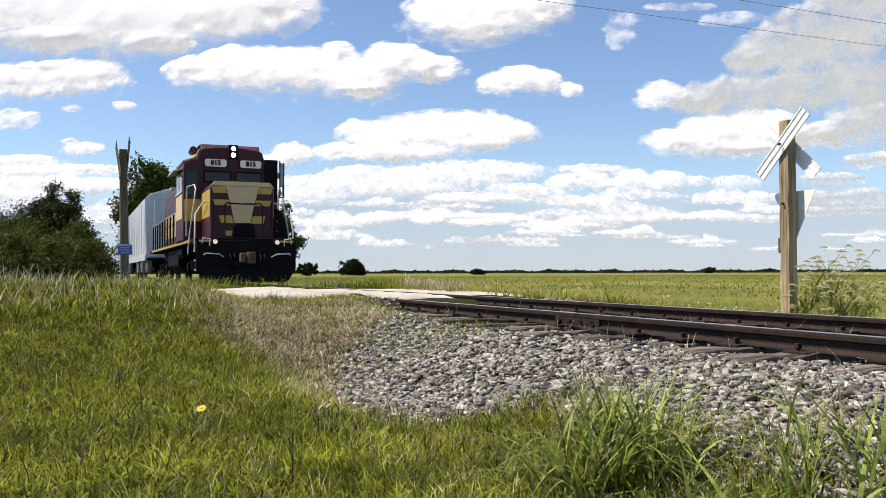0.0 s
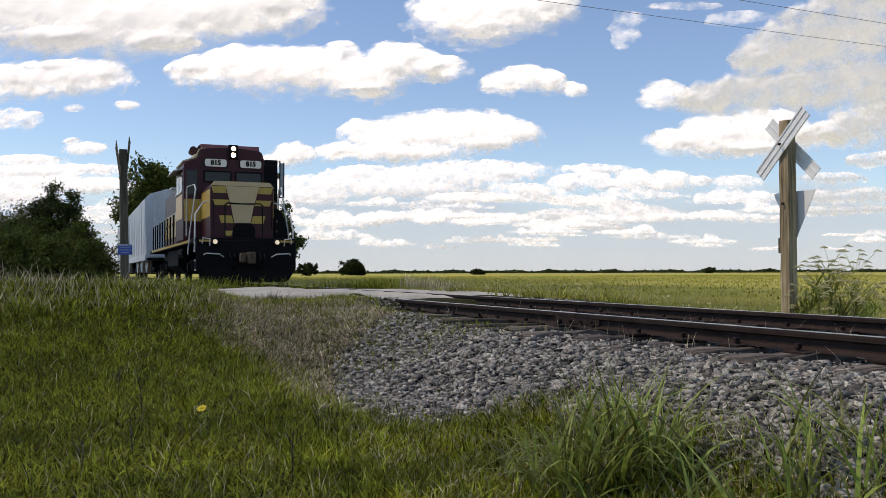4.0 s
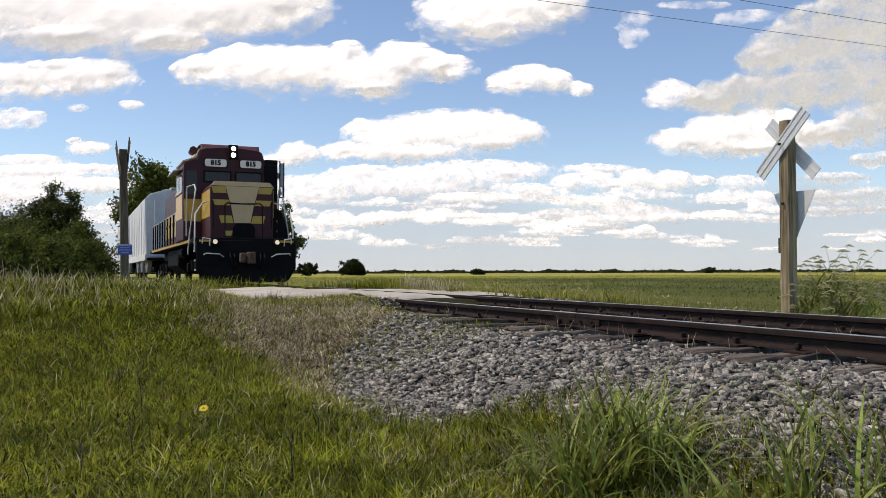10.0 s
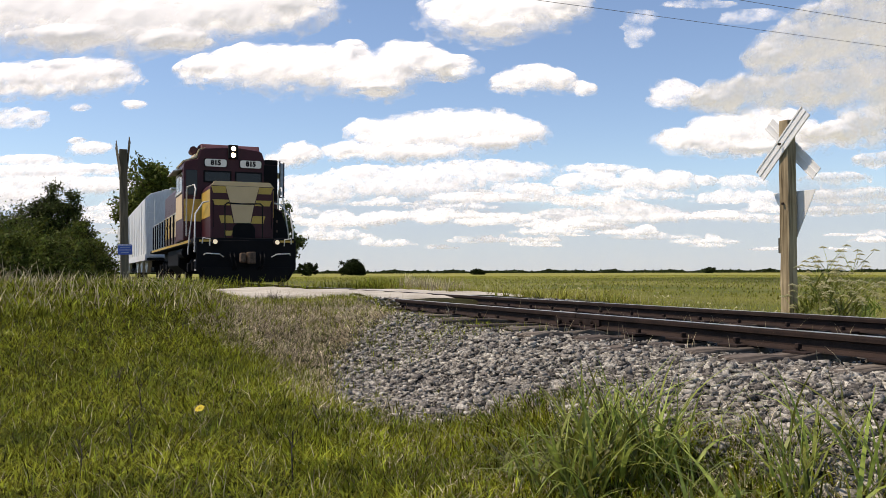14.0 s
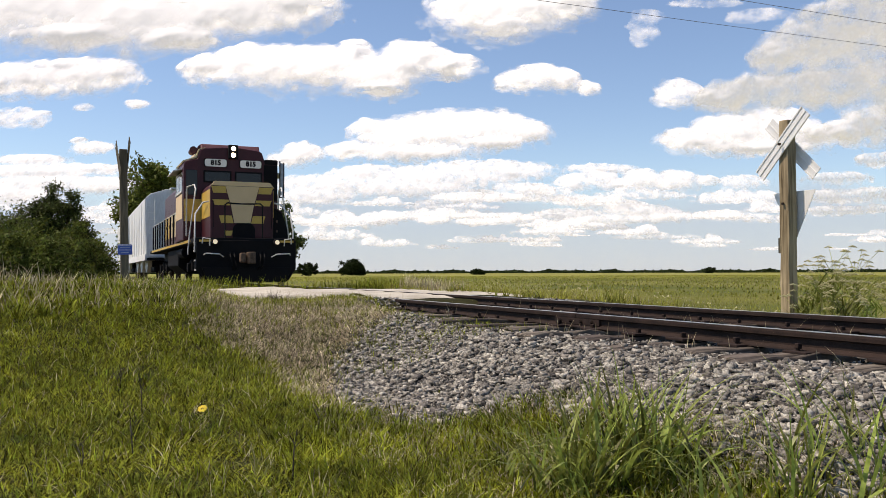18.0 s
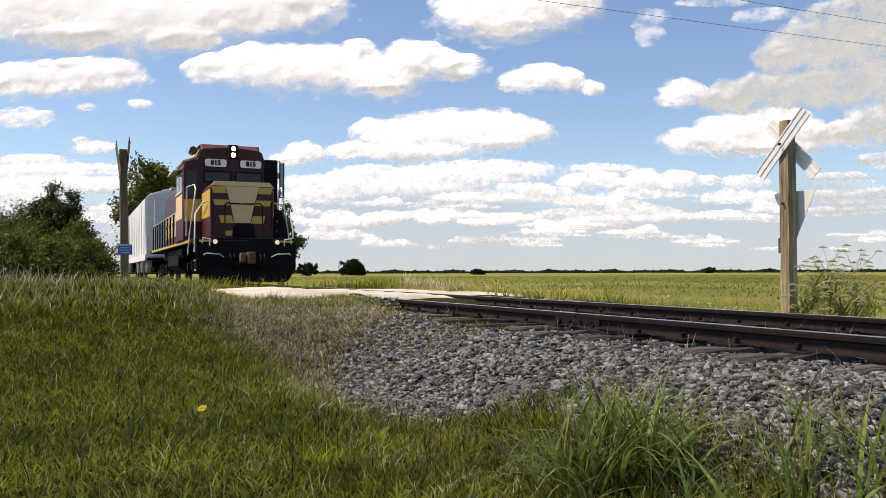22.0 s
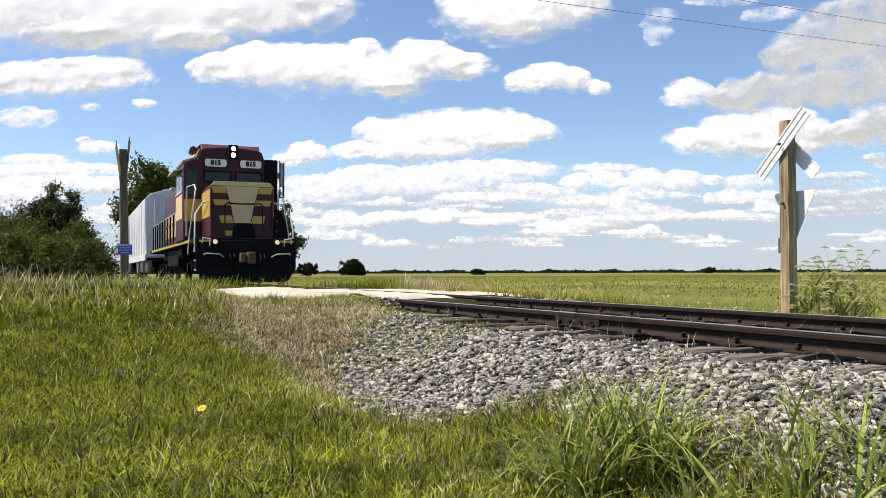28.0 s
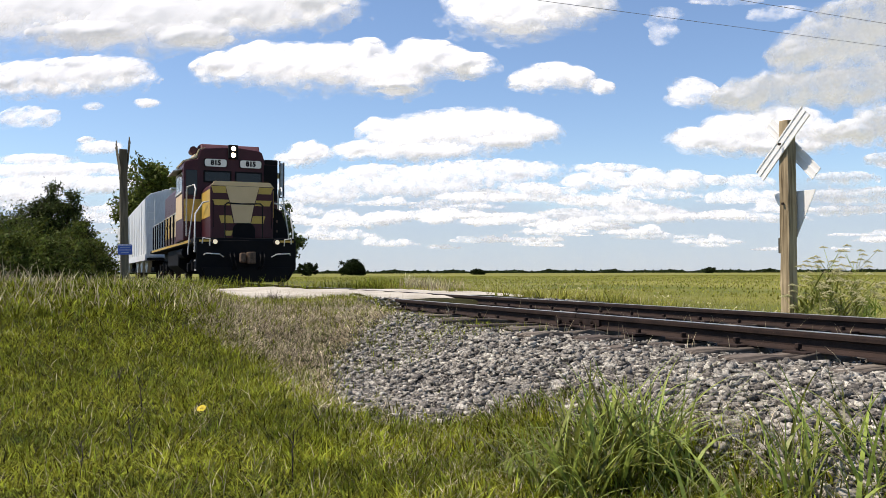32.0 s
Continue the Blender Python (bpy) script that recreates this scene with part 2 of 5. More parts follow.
def ground_z(x, y):
    """Height of the ground: the track bed, its shoulders, the road's fill, the grass bank and the field."""
    x, y = np.asarray(x, float), np.asarray(y, float)
    near = -0.55 + 0.386 * smooth(1.5, 3.25, x)
    z = np.where(x < CENTRE, near, -0.164 - 0.606 * smooth(5.9, 8.2, x))
    fill = smooth(6.0, 10.8, y) * (1 - smooth(19.0, 24.0, y))
    level = -0.05 - 0.65 * smooth(6.2, 12.0, x)
    z = z + (np.maximum(level, z) - z) * fill * np.where((x > 3.2) & (x < 5.9), smooth(10.7, 11.1, y) * (y < ROAD_B + 0.3), 1.0)
    z = z + (np.maximum(z, -0.012) - z) * smooth(9.7, 10.4, y) * (1 - smooth(18.0, 19.0, y)) * smooth(2.6, 3.4, x) * (1 - smooth(3.85, 4.0, x))
    bank = smooth(3.4, 8.6, y) * (1 - smooth(10.0, 13.5, y)) * (1 - smooth(0.9, 2.2, x))
    z = z + 0.26 * bank
    z = z + 0.03 * ripple(x, y, 1.1, 0.4) * (np.abs(x - CENTRE) > 2.2)
    far = smooth(25, 60, np.hypot(x, y))
    return z + (-0.7 - z) * far


def toe_line(y):
    """Foot of the ballast slope; a lobe of stones has slid down into the grass."""
    return 2.3 - 0.75 * smooth(3.85, 4.5, y) + 0.12 * smooth(5.4, 6.4, y) + 0.06 * np.sin(y * 5.1) + 0.04 * np.sin(y * 11.3)


def stone_end(x):
    """Where the loose stones give way to dead thatch towards the crossing."""
    return np.minimum(5.6 + 3.5 * (x - 1.6), 6.9 + 1.45 * (x - 1.96))


def axis_steps(a, b, core_a, core_b, fine, grow):
    v = list(np.arange(core_a, core_b + 1e-6, fine))
    s, lo, hi = fine, core_a, core_b
    while lo > a or hi < b:
        s *= grow
        lo, hi = lo - s, hi + s
        v.insert(0, max(lo, a)) if v[0] > a else None
        v.append(min(hi, b)) if v[-1] < b else None
    return np.array(v)


gx = axis_steps(-4500, 4500, -9, 13, 0.16, 1.16)
gy = axis_steps(-4500, 4500, -1, 26, 0.18, 1.16)
XX, YY = np.meshgrid(gx, gy, indexing="ij")
ZZ = ground_z(XX, YY)
idx = np.arange(XX.size).reshape(XX.shape)
quads = np.stack([idx[:-1, :-1], idx[1:, :-1], idx[1:, 1:], idx[:-1, 1:]], -1).reshape(-1, 4)
ground = bulk("ground", np.stack([XX, YY, ZZ], -1).reshape(-1, 3), quads, "soil", smooth=True)
tagged(ground, "soil and thatch under grass, flat farmland to the horizon", "ground", kind="structure")

# the road: a slightly crowned slab of white gravel over the crossing
rx = np.concatenate([np.arange(-30, -6, 1.0), np.arange(-6, 3.6, 0.2), np.array([3.6, 3.7])])
ry = np.linspace(ROAD_A, ROAD_B, 36)


def road_patch(name, xs, lift, first):
    X, Y = np.meshgrid(xs, first + (ry - ROAD_A) * (ROAD_B - first) / (ROAD_B - ROAD_A), indexing="ij")
    e = np.minimum(Y - first, ROAD_B - Y)
    Y = Y + 0.25 * ripple(X, Y, 1.7, 2.0) * (e < 0.05)
    Z = ground_z(X, Y) + lift * smooth(0, 0.5, e) + 0.012 * ripple(X, Y, 5.0, 1.0) + 0.004
    i = np.arange(X.size).reshape(X.shape)
    q = np.stack([i[:-1, :-1], i[1:, :-1], i[1:, 1:], i[:-1, 1:]], -1).reshape(-1, 4)
    ob = bulk(name, np.stack([X, Y, Z], -1).reshape(-1, 3), q, "road", smooth=True)
    return tagged(ob, "dusty white gravel farm road crossing the track", "road", kind="structure")


road_patch("road", np.concatenate([rx, np.array([3.75])]), 0.06, ROAD_A)
road_patch("road", np.linspace(3.86, 5.2, 9), 0.04, 11.7)
road_patch("road", np.arange(5.35, 8.2, 0.2), 0.03, 13.0)


# ---- track ----
def rail_section(x):
    """Outline of a worn light rail in (x, z): head, web and foot."""
    return [(x - 0.033, 0.0), (x + 0.033, 0.0), (x + 0.035, -0.012), (x + 0.033, -0.032), (x + 0.009, -0.04), (x + 0.008, -0.085), (x + 0.053, -0.1), (x + 0.055, -0.108),
            (x - 0.055, -0.108), (x - 0.053, -0.1), (x - 0.008, -0.085), (x - 0.009, -0.04), (x - 0.033, -0.032), (x - 0.035, -0.012)]


track = thing("railway_track", (CENTRE, 0, 0), "old single railway track with rusty rails on weathered timber ties", "railway track")
NEAR, FAR = -0.7525, 0.7525
JOINT = 5.95
for side, joint in ((NEAR, JOINT), (FAR, 16.5)):
    for a, b in ((-30, joint - 0.004), (joint + 0.004, joint + 140)):
        r = part("rail", prism(B(), rail_section(side), "y", a, b), "rail", track, "rusty worn steel rail")
        part("running_surface", box(B(), side - 0.027, side + 0.027, a, b, 0.0005, 0.0025), "railtop", r, "dull polished rail head")
    for off in (-0.022, 0.022):
        jb = part("joint_bar", box(B(), side + off - 0.009, side + off + 0.009, joint - 0.33, joint + 0.33, -0.09, -0.034, 0.004), "rail", track, "rust-brown bolted joint bar")
        for k in range(4):
            part("bolt", disc(B(), (side + off * 1.9, joint - 0.24 + 0.16 * k, -0.062), 0.014, 0.03, "x", 6), "rail", jb)

tie_meshes = []
for k in range(5):
    bm = box(B(), -1.3, 1.3, -0.11, 0.11, -0.31, -0.135, 0.012)
    bmesh.ops.subdivide_edges(bm, edges=[e for e in bm.edges if abs(e.verts[0].co.x - e.verts[1].co.x) > 1], cuts=15)
    for v in bm.verts:
        n = noise.noise_vector(v.co * 6 + Vector((k * 9.1, 0, 0))) + noise.noise_vector(v.co * 17) * 0.5
        v.co += Vector((0, n.y * 0.022, n.z * 0.016 - 0.008))
        if abs(v.co.x) > 1.2:
            v.co.x += n.x * 0.09
            v.co.z -= abs(n.z) * 0.03
    me = bpy.data.meshes.new("tie")
    bm.to_mesh(me)
    bm.free()
    me.materials.append(M["tie"])
    tie_meshes.append(me)
spike_me = bpy.data.meshes.new("spike")
bm = box(B(), -0.016, 0.016, -0.014, 0.014, -0.135, -0.105, 0.004)
box(bm, -0.008, 0.008, -0.008, 0.008, -0.15, -0.12)
bm.to_mesh(spike_me)
bm.free()
spike_me.materials.append(M["rail"])
plate_me = bpy.data.meshes.new("tie_plate")
bm = box(B(), -0.14, 0.14, -0.09, 0.09, -0.15, -0.133, 0.004)
bm.to_mesh(plate_me)
bm.free()
plate_me.materials.append(M["rail"])
R = random.Random(3)
y = -6.0
while y < 60:
    if not (10.6 < y < ROAD_B - 0.2):
        tie = new("tie", R.choice(tie_meshes))
        tie.parent = track
        tie.matrix_basis = pose(R.uniform(-0.16, 0.1), y, R.uniform(0.016, 0.036), R.uniform(-2.5, 2.5), R.uniform(-0.5, 0.5), R.uniform(-1.6, 1.6))
        if 1.5 < y < 11:
            for side in (NEAR, FAR):
                for dx in (-0.072, 0.072):
                    s = new("spike", spike_me)
                    s.parent = track
                    s.matrix_basis = pose(side + dx, y + R.uniform(-0.05, 0.05), R.uniform(0.03, 0.046), 0, R.uniform(-8, 8), R.uniform(-20, 20))
            for side in (NEAR, FAR):
                tp = new("tie_plate", plate_me)
                tp.parent = track
                tp.matrix_basis = pose(side, y, R.uniform(0.03, 0.036), R.uniform(-2, 2), 0, R.uniform(-4, 4))
    y += 0.53 + R.uniform(-0.03, 0.03)


# ---- ballast ----
CHIP_V = np.array([(x, y, z) for x in (-1, 1) for y in (-1, 1) for z in (-1, 1)]) * 0.75
CHIP_F = np.array([(0, 1, 3, 2), (4, 6, 7, 5), (0, 4, 5, 1), (2, 3, 7, 6), (0, 2, 6, 4), (1, 5, 7, 3)])


def stones(n, pick, size, seed):
    """Angular crushed stones strewn on the ground: vertices per stone."""
    g = np.random.default_rng(seed)
    x, y = pick(g, n)
    z = ground_z(x, y)
    s = size * np.exp(g.normal(0, 0.16, n))
    v = CHIP_V[None] * (1 + g.uniform(-0.65, 0.3, (n, len(CHIP_V), 3)))
    v = v * (s[:, None] * g.uniform(0.4, 1.5, (n, 3)))[:, None, :]
    a, b = g.uniform(0, 6.28, n), g.uniform(-1.1, 1.1, n)
    ca, sa, cb, sb = np.cos(a), np.sin(a), np.cos(b), np.sin(b)
    rot = np.zeros((n, 3, 3))
    rot[:, 0] = np.stack([ca, -sa * cb, sa * sb], -1)
    rot[:, 1] = np.stack([sa, ca * cb, -ca * sb], -1)
    rot[:, 2] = np.stack([np.zeros(n), sb, cb], -1)
    v = np.einsum("nij,nkj->nki", rot, v * np.array([1.4, 0.95, 0.62]))
    return v + np.stack([x, y, z + s * g.uniform(-0.5, 1.2, n)], -1)[:, None, :]


def shoulder(g, n):
    x = g.uniform(1.35, 3.5, n)
    y = g.uniform(0.8, 8.4, n)
    toe = toe_line(y) + np.abs(g.normal(0, 0.1, n)) - 0.06
    x = np.where(x < toe, toe + g.uniform(0, 1, n) ** 1.3 * (3.5 - toe), x)
    end = stone_end(x) + g.normal(-0.1, 0.16, n)
    y = np.where(y > end, 2.2 + g.random(n) * (end - 2.2), y)
    x = np.where(x < toe_line(y) - 0.08, toe_line(y) + g.random(n) * (3.4 - toe_line(y)), x)
    return x, np.minimum(y, stone_end(x) + 0.2)


def crib(g, n):
    return g.uniform(3.3, 6.2, n), g.uniform(-1, 10.8, n)


def near_bed(g, n):
    return g.uniform(2.2, 6.3, n), g.uniform(-14, 0.9, n)


def far_bed(g, n):
    return g.uniform(2.9, 6.2, n), g.uniform(19.0, 60, n)


ballast = thing("ballast", (0, 0, 0), "grey crushed stone ballast spilling down beside the track", "ballast", kind="structure")
# bed sheet under the stones; the shade in their gaps is its colour
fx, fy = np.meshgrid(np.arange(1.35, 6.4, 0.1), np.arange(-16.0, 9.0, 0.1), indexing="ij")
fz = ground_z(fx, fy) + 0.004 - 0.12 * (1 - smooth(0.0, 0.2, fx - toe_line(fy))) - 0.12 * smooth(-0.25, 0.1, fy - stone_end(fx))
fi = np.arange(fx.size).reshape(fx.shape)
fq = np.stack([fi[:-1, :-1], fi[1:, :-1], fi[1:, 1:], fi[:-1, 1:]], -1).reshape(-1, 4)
bulk("ballast_bed", np.stack([fx, fy, fz], -1).reshape(-1, 3), fq, "shaded_fines", ballast, True)
sv = np.concatenate([stones(31000, shoulder, 0.0182, 1), stones(11000, crib, 0.018, 2), stones(12000, near_bed, 0.022, 3), stones(5000, far_bed, 0.03, 4)])
keep = np.argsort(np.hypot(sv[:, 0, 0] - 2.3, sv[:, 0, 1] - 4.4))
near_ids, rest = keep[:280], keep[280:]
faces = (np.arange(len(rest))[:, None, None] * len(CHIP_V) + CHIP_F[None]).reshape(-1, 4)
tagged(bulk("loose_stones", sv[rest].reshape(-1, 3), faces, "stone", ballast), kind="stuff")
for i in near_ids:
    c = sv[i].mean(0)
    s = bulk("stone", sv[i] - c, CHIP_F, "stone", ballast)
    s.matrix_basis = Matrix.Translation(c)


# ---- locomotive ----
def locomotive(at):
    """A four-axle road switcher seen nose first: y runs back from the pilot."""
    loco = thing("locomotive", at, "maroon and cream diesel road switcher locomotive standing on the track", "locomotive")
    # frame and platform
    bm = box(B(), -1.5, 1.5, 0.25, 17.2, 1.24, 1.38, 0.02)
    part("platform", bm, "black", loco, "black steel running board deck")
    part("sill_stripe", box(B(), -1.515, -1.502, 1.5, 16.2, 1.28, 1.36), "yellow", loco, "mustard stripe along the sill")
    part("sill_stripe", box(B(), 1.502, 1.515, 1.5, 16.2, 1.28, 1.36), "yellow", loco, "mustard stripe along the sill")
    part("underframe", box(B(), -0.85, 0.85, 0.3, 17.1, 0.9, 1.24), "black", loco)
    # pilot plate with plough
    bm = prism(B(), [(-1.5, 1.3), (1.5, 1.3), (1.5, 0.45), (1.25, 0.08), (-1.25, 0.08), (-1.5, 0.45)], "y", 0.12, 0.2, 0.015)
    prism(bm, [(-1.35, 0.5), (1.35, 0.5), (1.15, 0.06), (-1.15, 0.06)], "y", 0.0, 0.1, 0.01)
    pilot = part("pilot", bm, "black", loco, "black steel pilot and plough")
    part("pilot_stripe", box(B(), -1.42, -0.95, 0.1, 0.118, 1.25, 1.31), "yellow", pilot)
    part("pilot_stripe", box(B(), 0.95, 1.42, 0.1, 0.118, 1.25, 1.31), "yellow", pilot)
    for sx in (-1, 1):
        for k in range(4):
            z = 0.42 + 0.28 * k
            part("step", box(B(), sx * 1.48, sx * 1.05, 0.28 + 0.09 * k, 0.55 + 0.12 * k, z, z + 0.03), "black", pilot)
            part("step_edge", box(B(), sx * 1.5, sx * 1.482, 0.28 + 0.09 * k, 0.55 + 0.12 * k, z - 0.01, z + 0.035), "white", pilot, "white-painted step edge")
        bm = rod(B(), [(sx * 1.3, 0.0, 0.87), (sx * 1.25, -0.09, 0.91), (sx * 0.85, -0.09, 0.89), (sx * 0.72, 0.02, 0.81)], 0.018)
        part("lift_lever", bm, "white", pilot, "white-painted uncoupling lever", True)
        bm = rod(B(), [(sx * 1.12, 0.06, 1.14), (sx * 1.12, 0.0, 1.33), (sx * 1.32, 0.0, 1.36), (sx * 1.34, 0.06, 1.2)], 0.02, 6)
        part("grab_bracket", bm, "white", pilot, "white bent grab bracket", True)
        bm = disc(B(), (sx * 0.93 - 0.04, 0.06, 1.25), 0.1, 0.16, "y", 24, bevel=0.012)
        dl = part("ditch_light", bm, "black", loco, "round ditch light")
        part("lens", disc(B(), (sx * 0.93 - 0.04, -0.025, 1.25), 0.066, 0.02, "y"), "ditchlamp", dl, "pale lit lens")
    bm = box(B(), -0.16, 0.16, -0.35, 0.25, 0.64, 0.9, 0.04)
    disc(bm, (0.02, -0.42, 0.78), 0.14, 0.34, "z", 16, bevel=0.03)
    box(bm, -0.3, -0.14, -0.52, -0.2, 0.64, 0.92, 0.04)
    part("coupler", bm, "rust", loco, "rusty knuckle coupler")
    for x in (-0.52, -0.4, 0.38, 0.5):
        bm = rod(B(), [(x, 0.1, 0.95), (x, -0.06, 0.8), (x * 0.9, -0.12, 0.55), (x * 0.8, 0.02, 0.42)], 0.025)
        part("air_hose", bm, "black", loco, "hanging rubber air hoses", True)
    # nose
    prof = [(-0.98, 1.38), (0.98, 1.38), (0.98, 2.95), (0.85, 3.1), (-0.85, 3.1), (-0.98, 2.95)]
    nose = part("nose", prism(B(), prof, "y", 0.95, 3.0, 0.05), "maroon", loco, "maroon low short hood")
    f = 0.945
    part("nose_top_edge", prism(B(), [(-1.0, 2.95), (-0.86, 3.115), (0.86, 3.115), (1.0, 2.95), (0.96, 2.98), (-0.96, 2.98)], "y", f - 0.012, 1.12, 0.004), "tan", nose, "cream rim round the nose top")
    part("nose_side_band", box(B(), -0.992, -0.982, 1.0, 2.95, 2.05, 2.88), "yellow", nose, "mustard side band")
    part("nose_side_band", box(B(), 0.982, 0.992, 1.0, 2.95, 2.05, 2.88), "yellow", nose, "mustard side band")
    for z0, z1, o, i0, i1 in ((2.76, 2.96, 0.96, 0.52, 0.49), (2.39, 2.56, 0.92, 0.43, 0.38), (1.85, 2.08, 0.72, 0.33, 0.27)):
        for sx in (-1, 1):
            poly = [(sx * o, z1), (sx * i0, z1), (sx * i1, z0), (sx * (o - 0.07), z0)]
            part("stripe", prism(B(), poly, "y", f - 0.008, f + 0.01), "yellow", nose, "mustard nose stripe")
    part("v_panel", prism(B(), [(-0.52, 2.97), (0.52, 2.97), (0.37, 2.44), (-0.37, 2.44)], "y", f - 0.016, f + 0.01, 0.004), "tan", nose, "tan upper half of the nose V")
    part("v_panel", prism(B(), [(-0.36, 2.42), (0.36, 2.42), (0.25, 1.86), (-0.25, 1.86)], "y", f - 0.016, f + 0.01, 0.004), "tan", nose, "tan lower half of the nose V")
    part("emblem", prism(B(), [(-0.56, 1.62), (-0.3, 1.62), (-0.34, 1.47), (-0.5, 1.47)], "y", f - 0.008, f + 0.01), "yellow", nose, "small mustard emblem plate")
    arch = [(-0.3, 1.4)] + [(0.05 - 0.35 * math.cos(a), 1.64 + 0.26 * math.sin(a)) for a in [math.pi * k / 10 for k in range(11)]] + [(0.4, 1.4)]
    part("nose_door", prism(B(), arch, "y", f - 0.01, f + 0.01), "black", nose, "dark arched nose door recess")
    for sx in (-1, 1):
        part("grab_iron", rod(B(), [(sx * 0.9, 0.94, 1.7), (sx * 0.9, 0.88, 1.72), (sx * 0.9, 0.88, 2.5), (sx * 0.9, 0.94, 2.52)], 0.011, 6), "black", nose)
    # box, lid and hinges are made up to fill the dark area here
    eb = part("equipment_box", prism(B(), [(1.0, 1.38), (1.5, 1.38), (1.47, 1.75), (1.3, 2.2), (1.0, 2.4)], "y", 1.15, 2.9, 0.02), "black", loco, "black sloping box added to fill the dark area beside the nose")
    part("lid", prism(B(), [(1.0, 2.405), (1.3, 2.205), (1.31, 2.23), (1.0, 2.43)], "y", 1.13, 2.92), "maroon", eb)
    for z in (1.6, 1.9):
        part("hinge", box(B(), 1.1, 1.16, 1.135, 1.15, z, z + 0.08), "rust", eb)
    # cab: rounded roof section
    cs = [(-1.56, 1.38), (1.56, 1.38), (1.56, 3.8), (1.5, 3.94), (1.12, 4.02), (1.02, 4.32), (0.85, 4.38), (0.3, 4.44), (-0.3, 4.44), (-0.85, 4.38), (-1.02, 4.32), (-1.12, 4.02), (-1.5, 3.94), (-1.56, 3.8)]
    cab = part("cab", prism(B(), cs, "y", 2.98, 5.3, 0.03), "maroon", loco, "maroon cab with arched roof")
    part("roof_panel", prism(B(), [(-1.55, 3.92), (-1.13, 4.06), (-1.03, 4.34), (-0.85, 4.4), (-0.85, 4.42), (-1.06, 4.36), (-1.16, 4.1), (-1.57, 3.96)], "y", 3.05, 5.25), "cream", cab, "pale left roof panel")
    part("cab_band", box(B(), -1.572, -1.562, 3.25, 5.1, 2.1, 2.9), "tan", cab, "pale lower side panel")
    part("cab_band", box(B(), 1.562, 1.572, 3.05, 5.25, 1.6, 2.95), "yellow", cab, "mustard lower side band")
    part("cab_band", box(B(), -1.545, -1.0, 2.965, 2.978, 2.0, 2.72), "yellow", cab, "mustard band on the cab front")
    part("cab_band", box(B(), 1.0, 1.545, 2.965, 2.978, 2.0, 2.72), "maroon", cab, "maroon cab front below the windscreen")
    # shade on the cab's right front, painted as a black panel and corner
    part("shaded_front_panel", box(B(), 1.08, 1.55, 2.966, 2.979, 2.74, 3.92, 0.006), "black", cab, "right cab front panel, its shade painted in black")
    part("shaded_corner", box(B(), 1.1, 1.56, 2.97, 3.5, 3.93, 4.1, 0.03), "black", cab, "black squared box standing for the shaded cab shoulder")
    for sx in (-1, 1):
        w = part("windscreen", box(B(), 0.05 + sx * 0.1, 0.05 + sx * 0.93, 2.955, 2.975, 3.31, 3.62, 0.008), "glass", cab, "dark windscreen pane")
        for z0, z1 in ((3.27, 3.31), (3.62, 3.66)):
            part("frame", box(B(), 0.05 + sx * 0.06, 0.05 + sx * 0.97, 2.945, 2.976, z0, z1), "black", w)
        for x0, x1 in ((0.06, 0.1), (0.93, 0.97)):
            part("frame", box(B(), 0.05 + sx * x0, 0.05 + sx * x1, 2.945, 2.976, 3.31, 3.62), "black", w)
        if sx < 0:
            part("side_screen", box(B(), sx * 1.12, sx * 1.48, 2.955, 2.975, 2.85, 3.66, 0.008), "glass", cab, "narrow dark front door pane")
        nb = part("number_board", box(B(), 0.05 + sx * 0.2, 0.05 + sx * 0.96, 2.93, 2.976, 3.78, 4.04, 0.05), "black", cab, "black-edged number board")
        rim = [(0.05 + sx * 0.58 + qx * 0.28 + 0.075 * math.cos(a), 3.91 + qz * 0.048 + 0.075 * math.sin(a)) for qx, qz, a0 in ((1, 1, 0), (-1, 1, 90), (-1, -1, 180), (1, -1, 270)) for a in (radians(a0 + 18 * i) for i in range(6))]
        part("panel", prism(B(), rim, "y", 2.915, 2.932), "board", nb, "pale number panel")
        cu = bpy.data.curves.new("digits", "FONT")
        cu.body, cu.size, cu.align_x, cu.align_y, cu.extrude, cu.offset = "815", 0.22, "CENTER", "CENTER", 0.004, 0.012
        cu.materials.append(M["black"])
        tx = new("digits", cu)
        tx.parent = nb
        tx.matrix_basis = pose(0.05 + sx * 0.58, 2.91, 3.912, 90, 0, 0)
    hl = part("headlight", box(B(), -0.12, 0.2, 2.86, 3.02, 4.06, 4.52, 0.03), "black", cab, "twin sealed-beam headlight, lit")
    for z in (4.18, 4.39):
        part("lens", disc(B(), (0.04, 2.855, z), 0.075, 0.03, "y", 24, bevel=0.006), "lamp", hl, "lit headlight lens")
    for sx in (-1, 1):
        for y0, y1 in ((3.3, 4.1), (4.2, 5.0)):
            w = part("side_window", box(B(), sx * 1.558, sx * 1.574, y0, y1, 3.0, 3.55), "glass", cab, "cab side window")
            part("frame", box(B(), sx * 1.56, sx * 1.582, y0 - 0.05, y0, 2.95, 3.6), "white", w)
            part("frame", box(B(), sx * 1.56, sx * 1.582, y1, y1 + 0.05, 2.95, 3.6), "white", w)
            part("sill", box(B(), sx * 1.56, sx * 1.6, y0, y1, 2.94, 2.99), "white", w)
            part("sill", box(B(), sx * 1.56, sx * 1.582, y0, y1, 3.56, 3.61), "white", w)
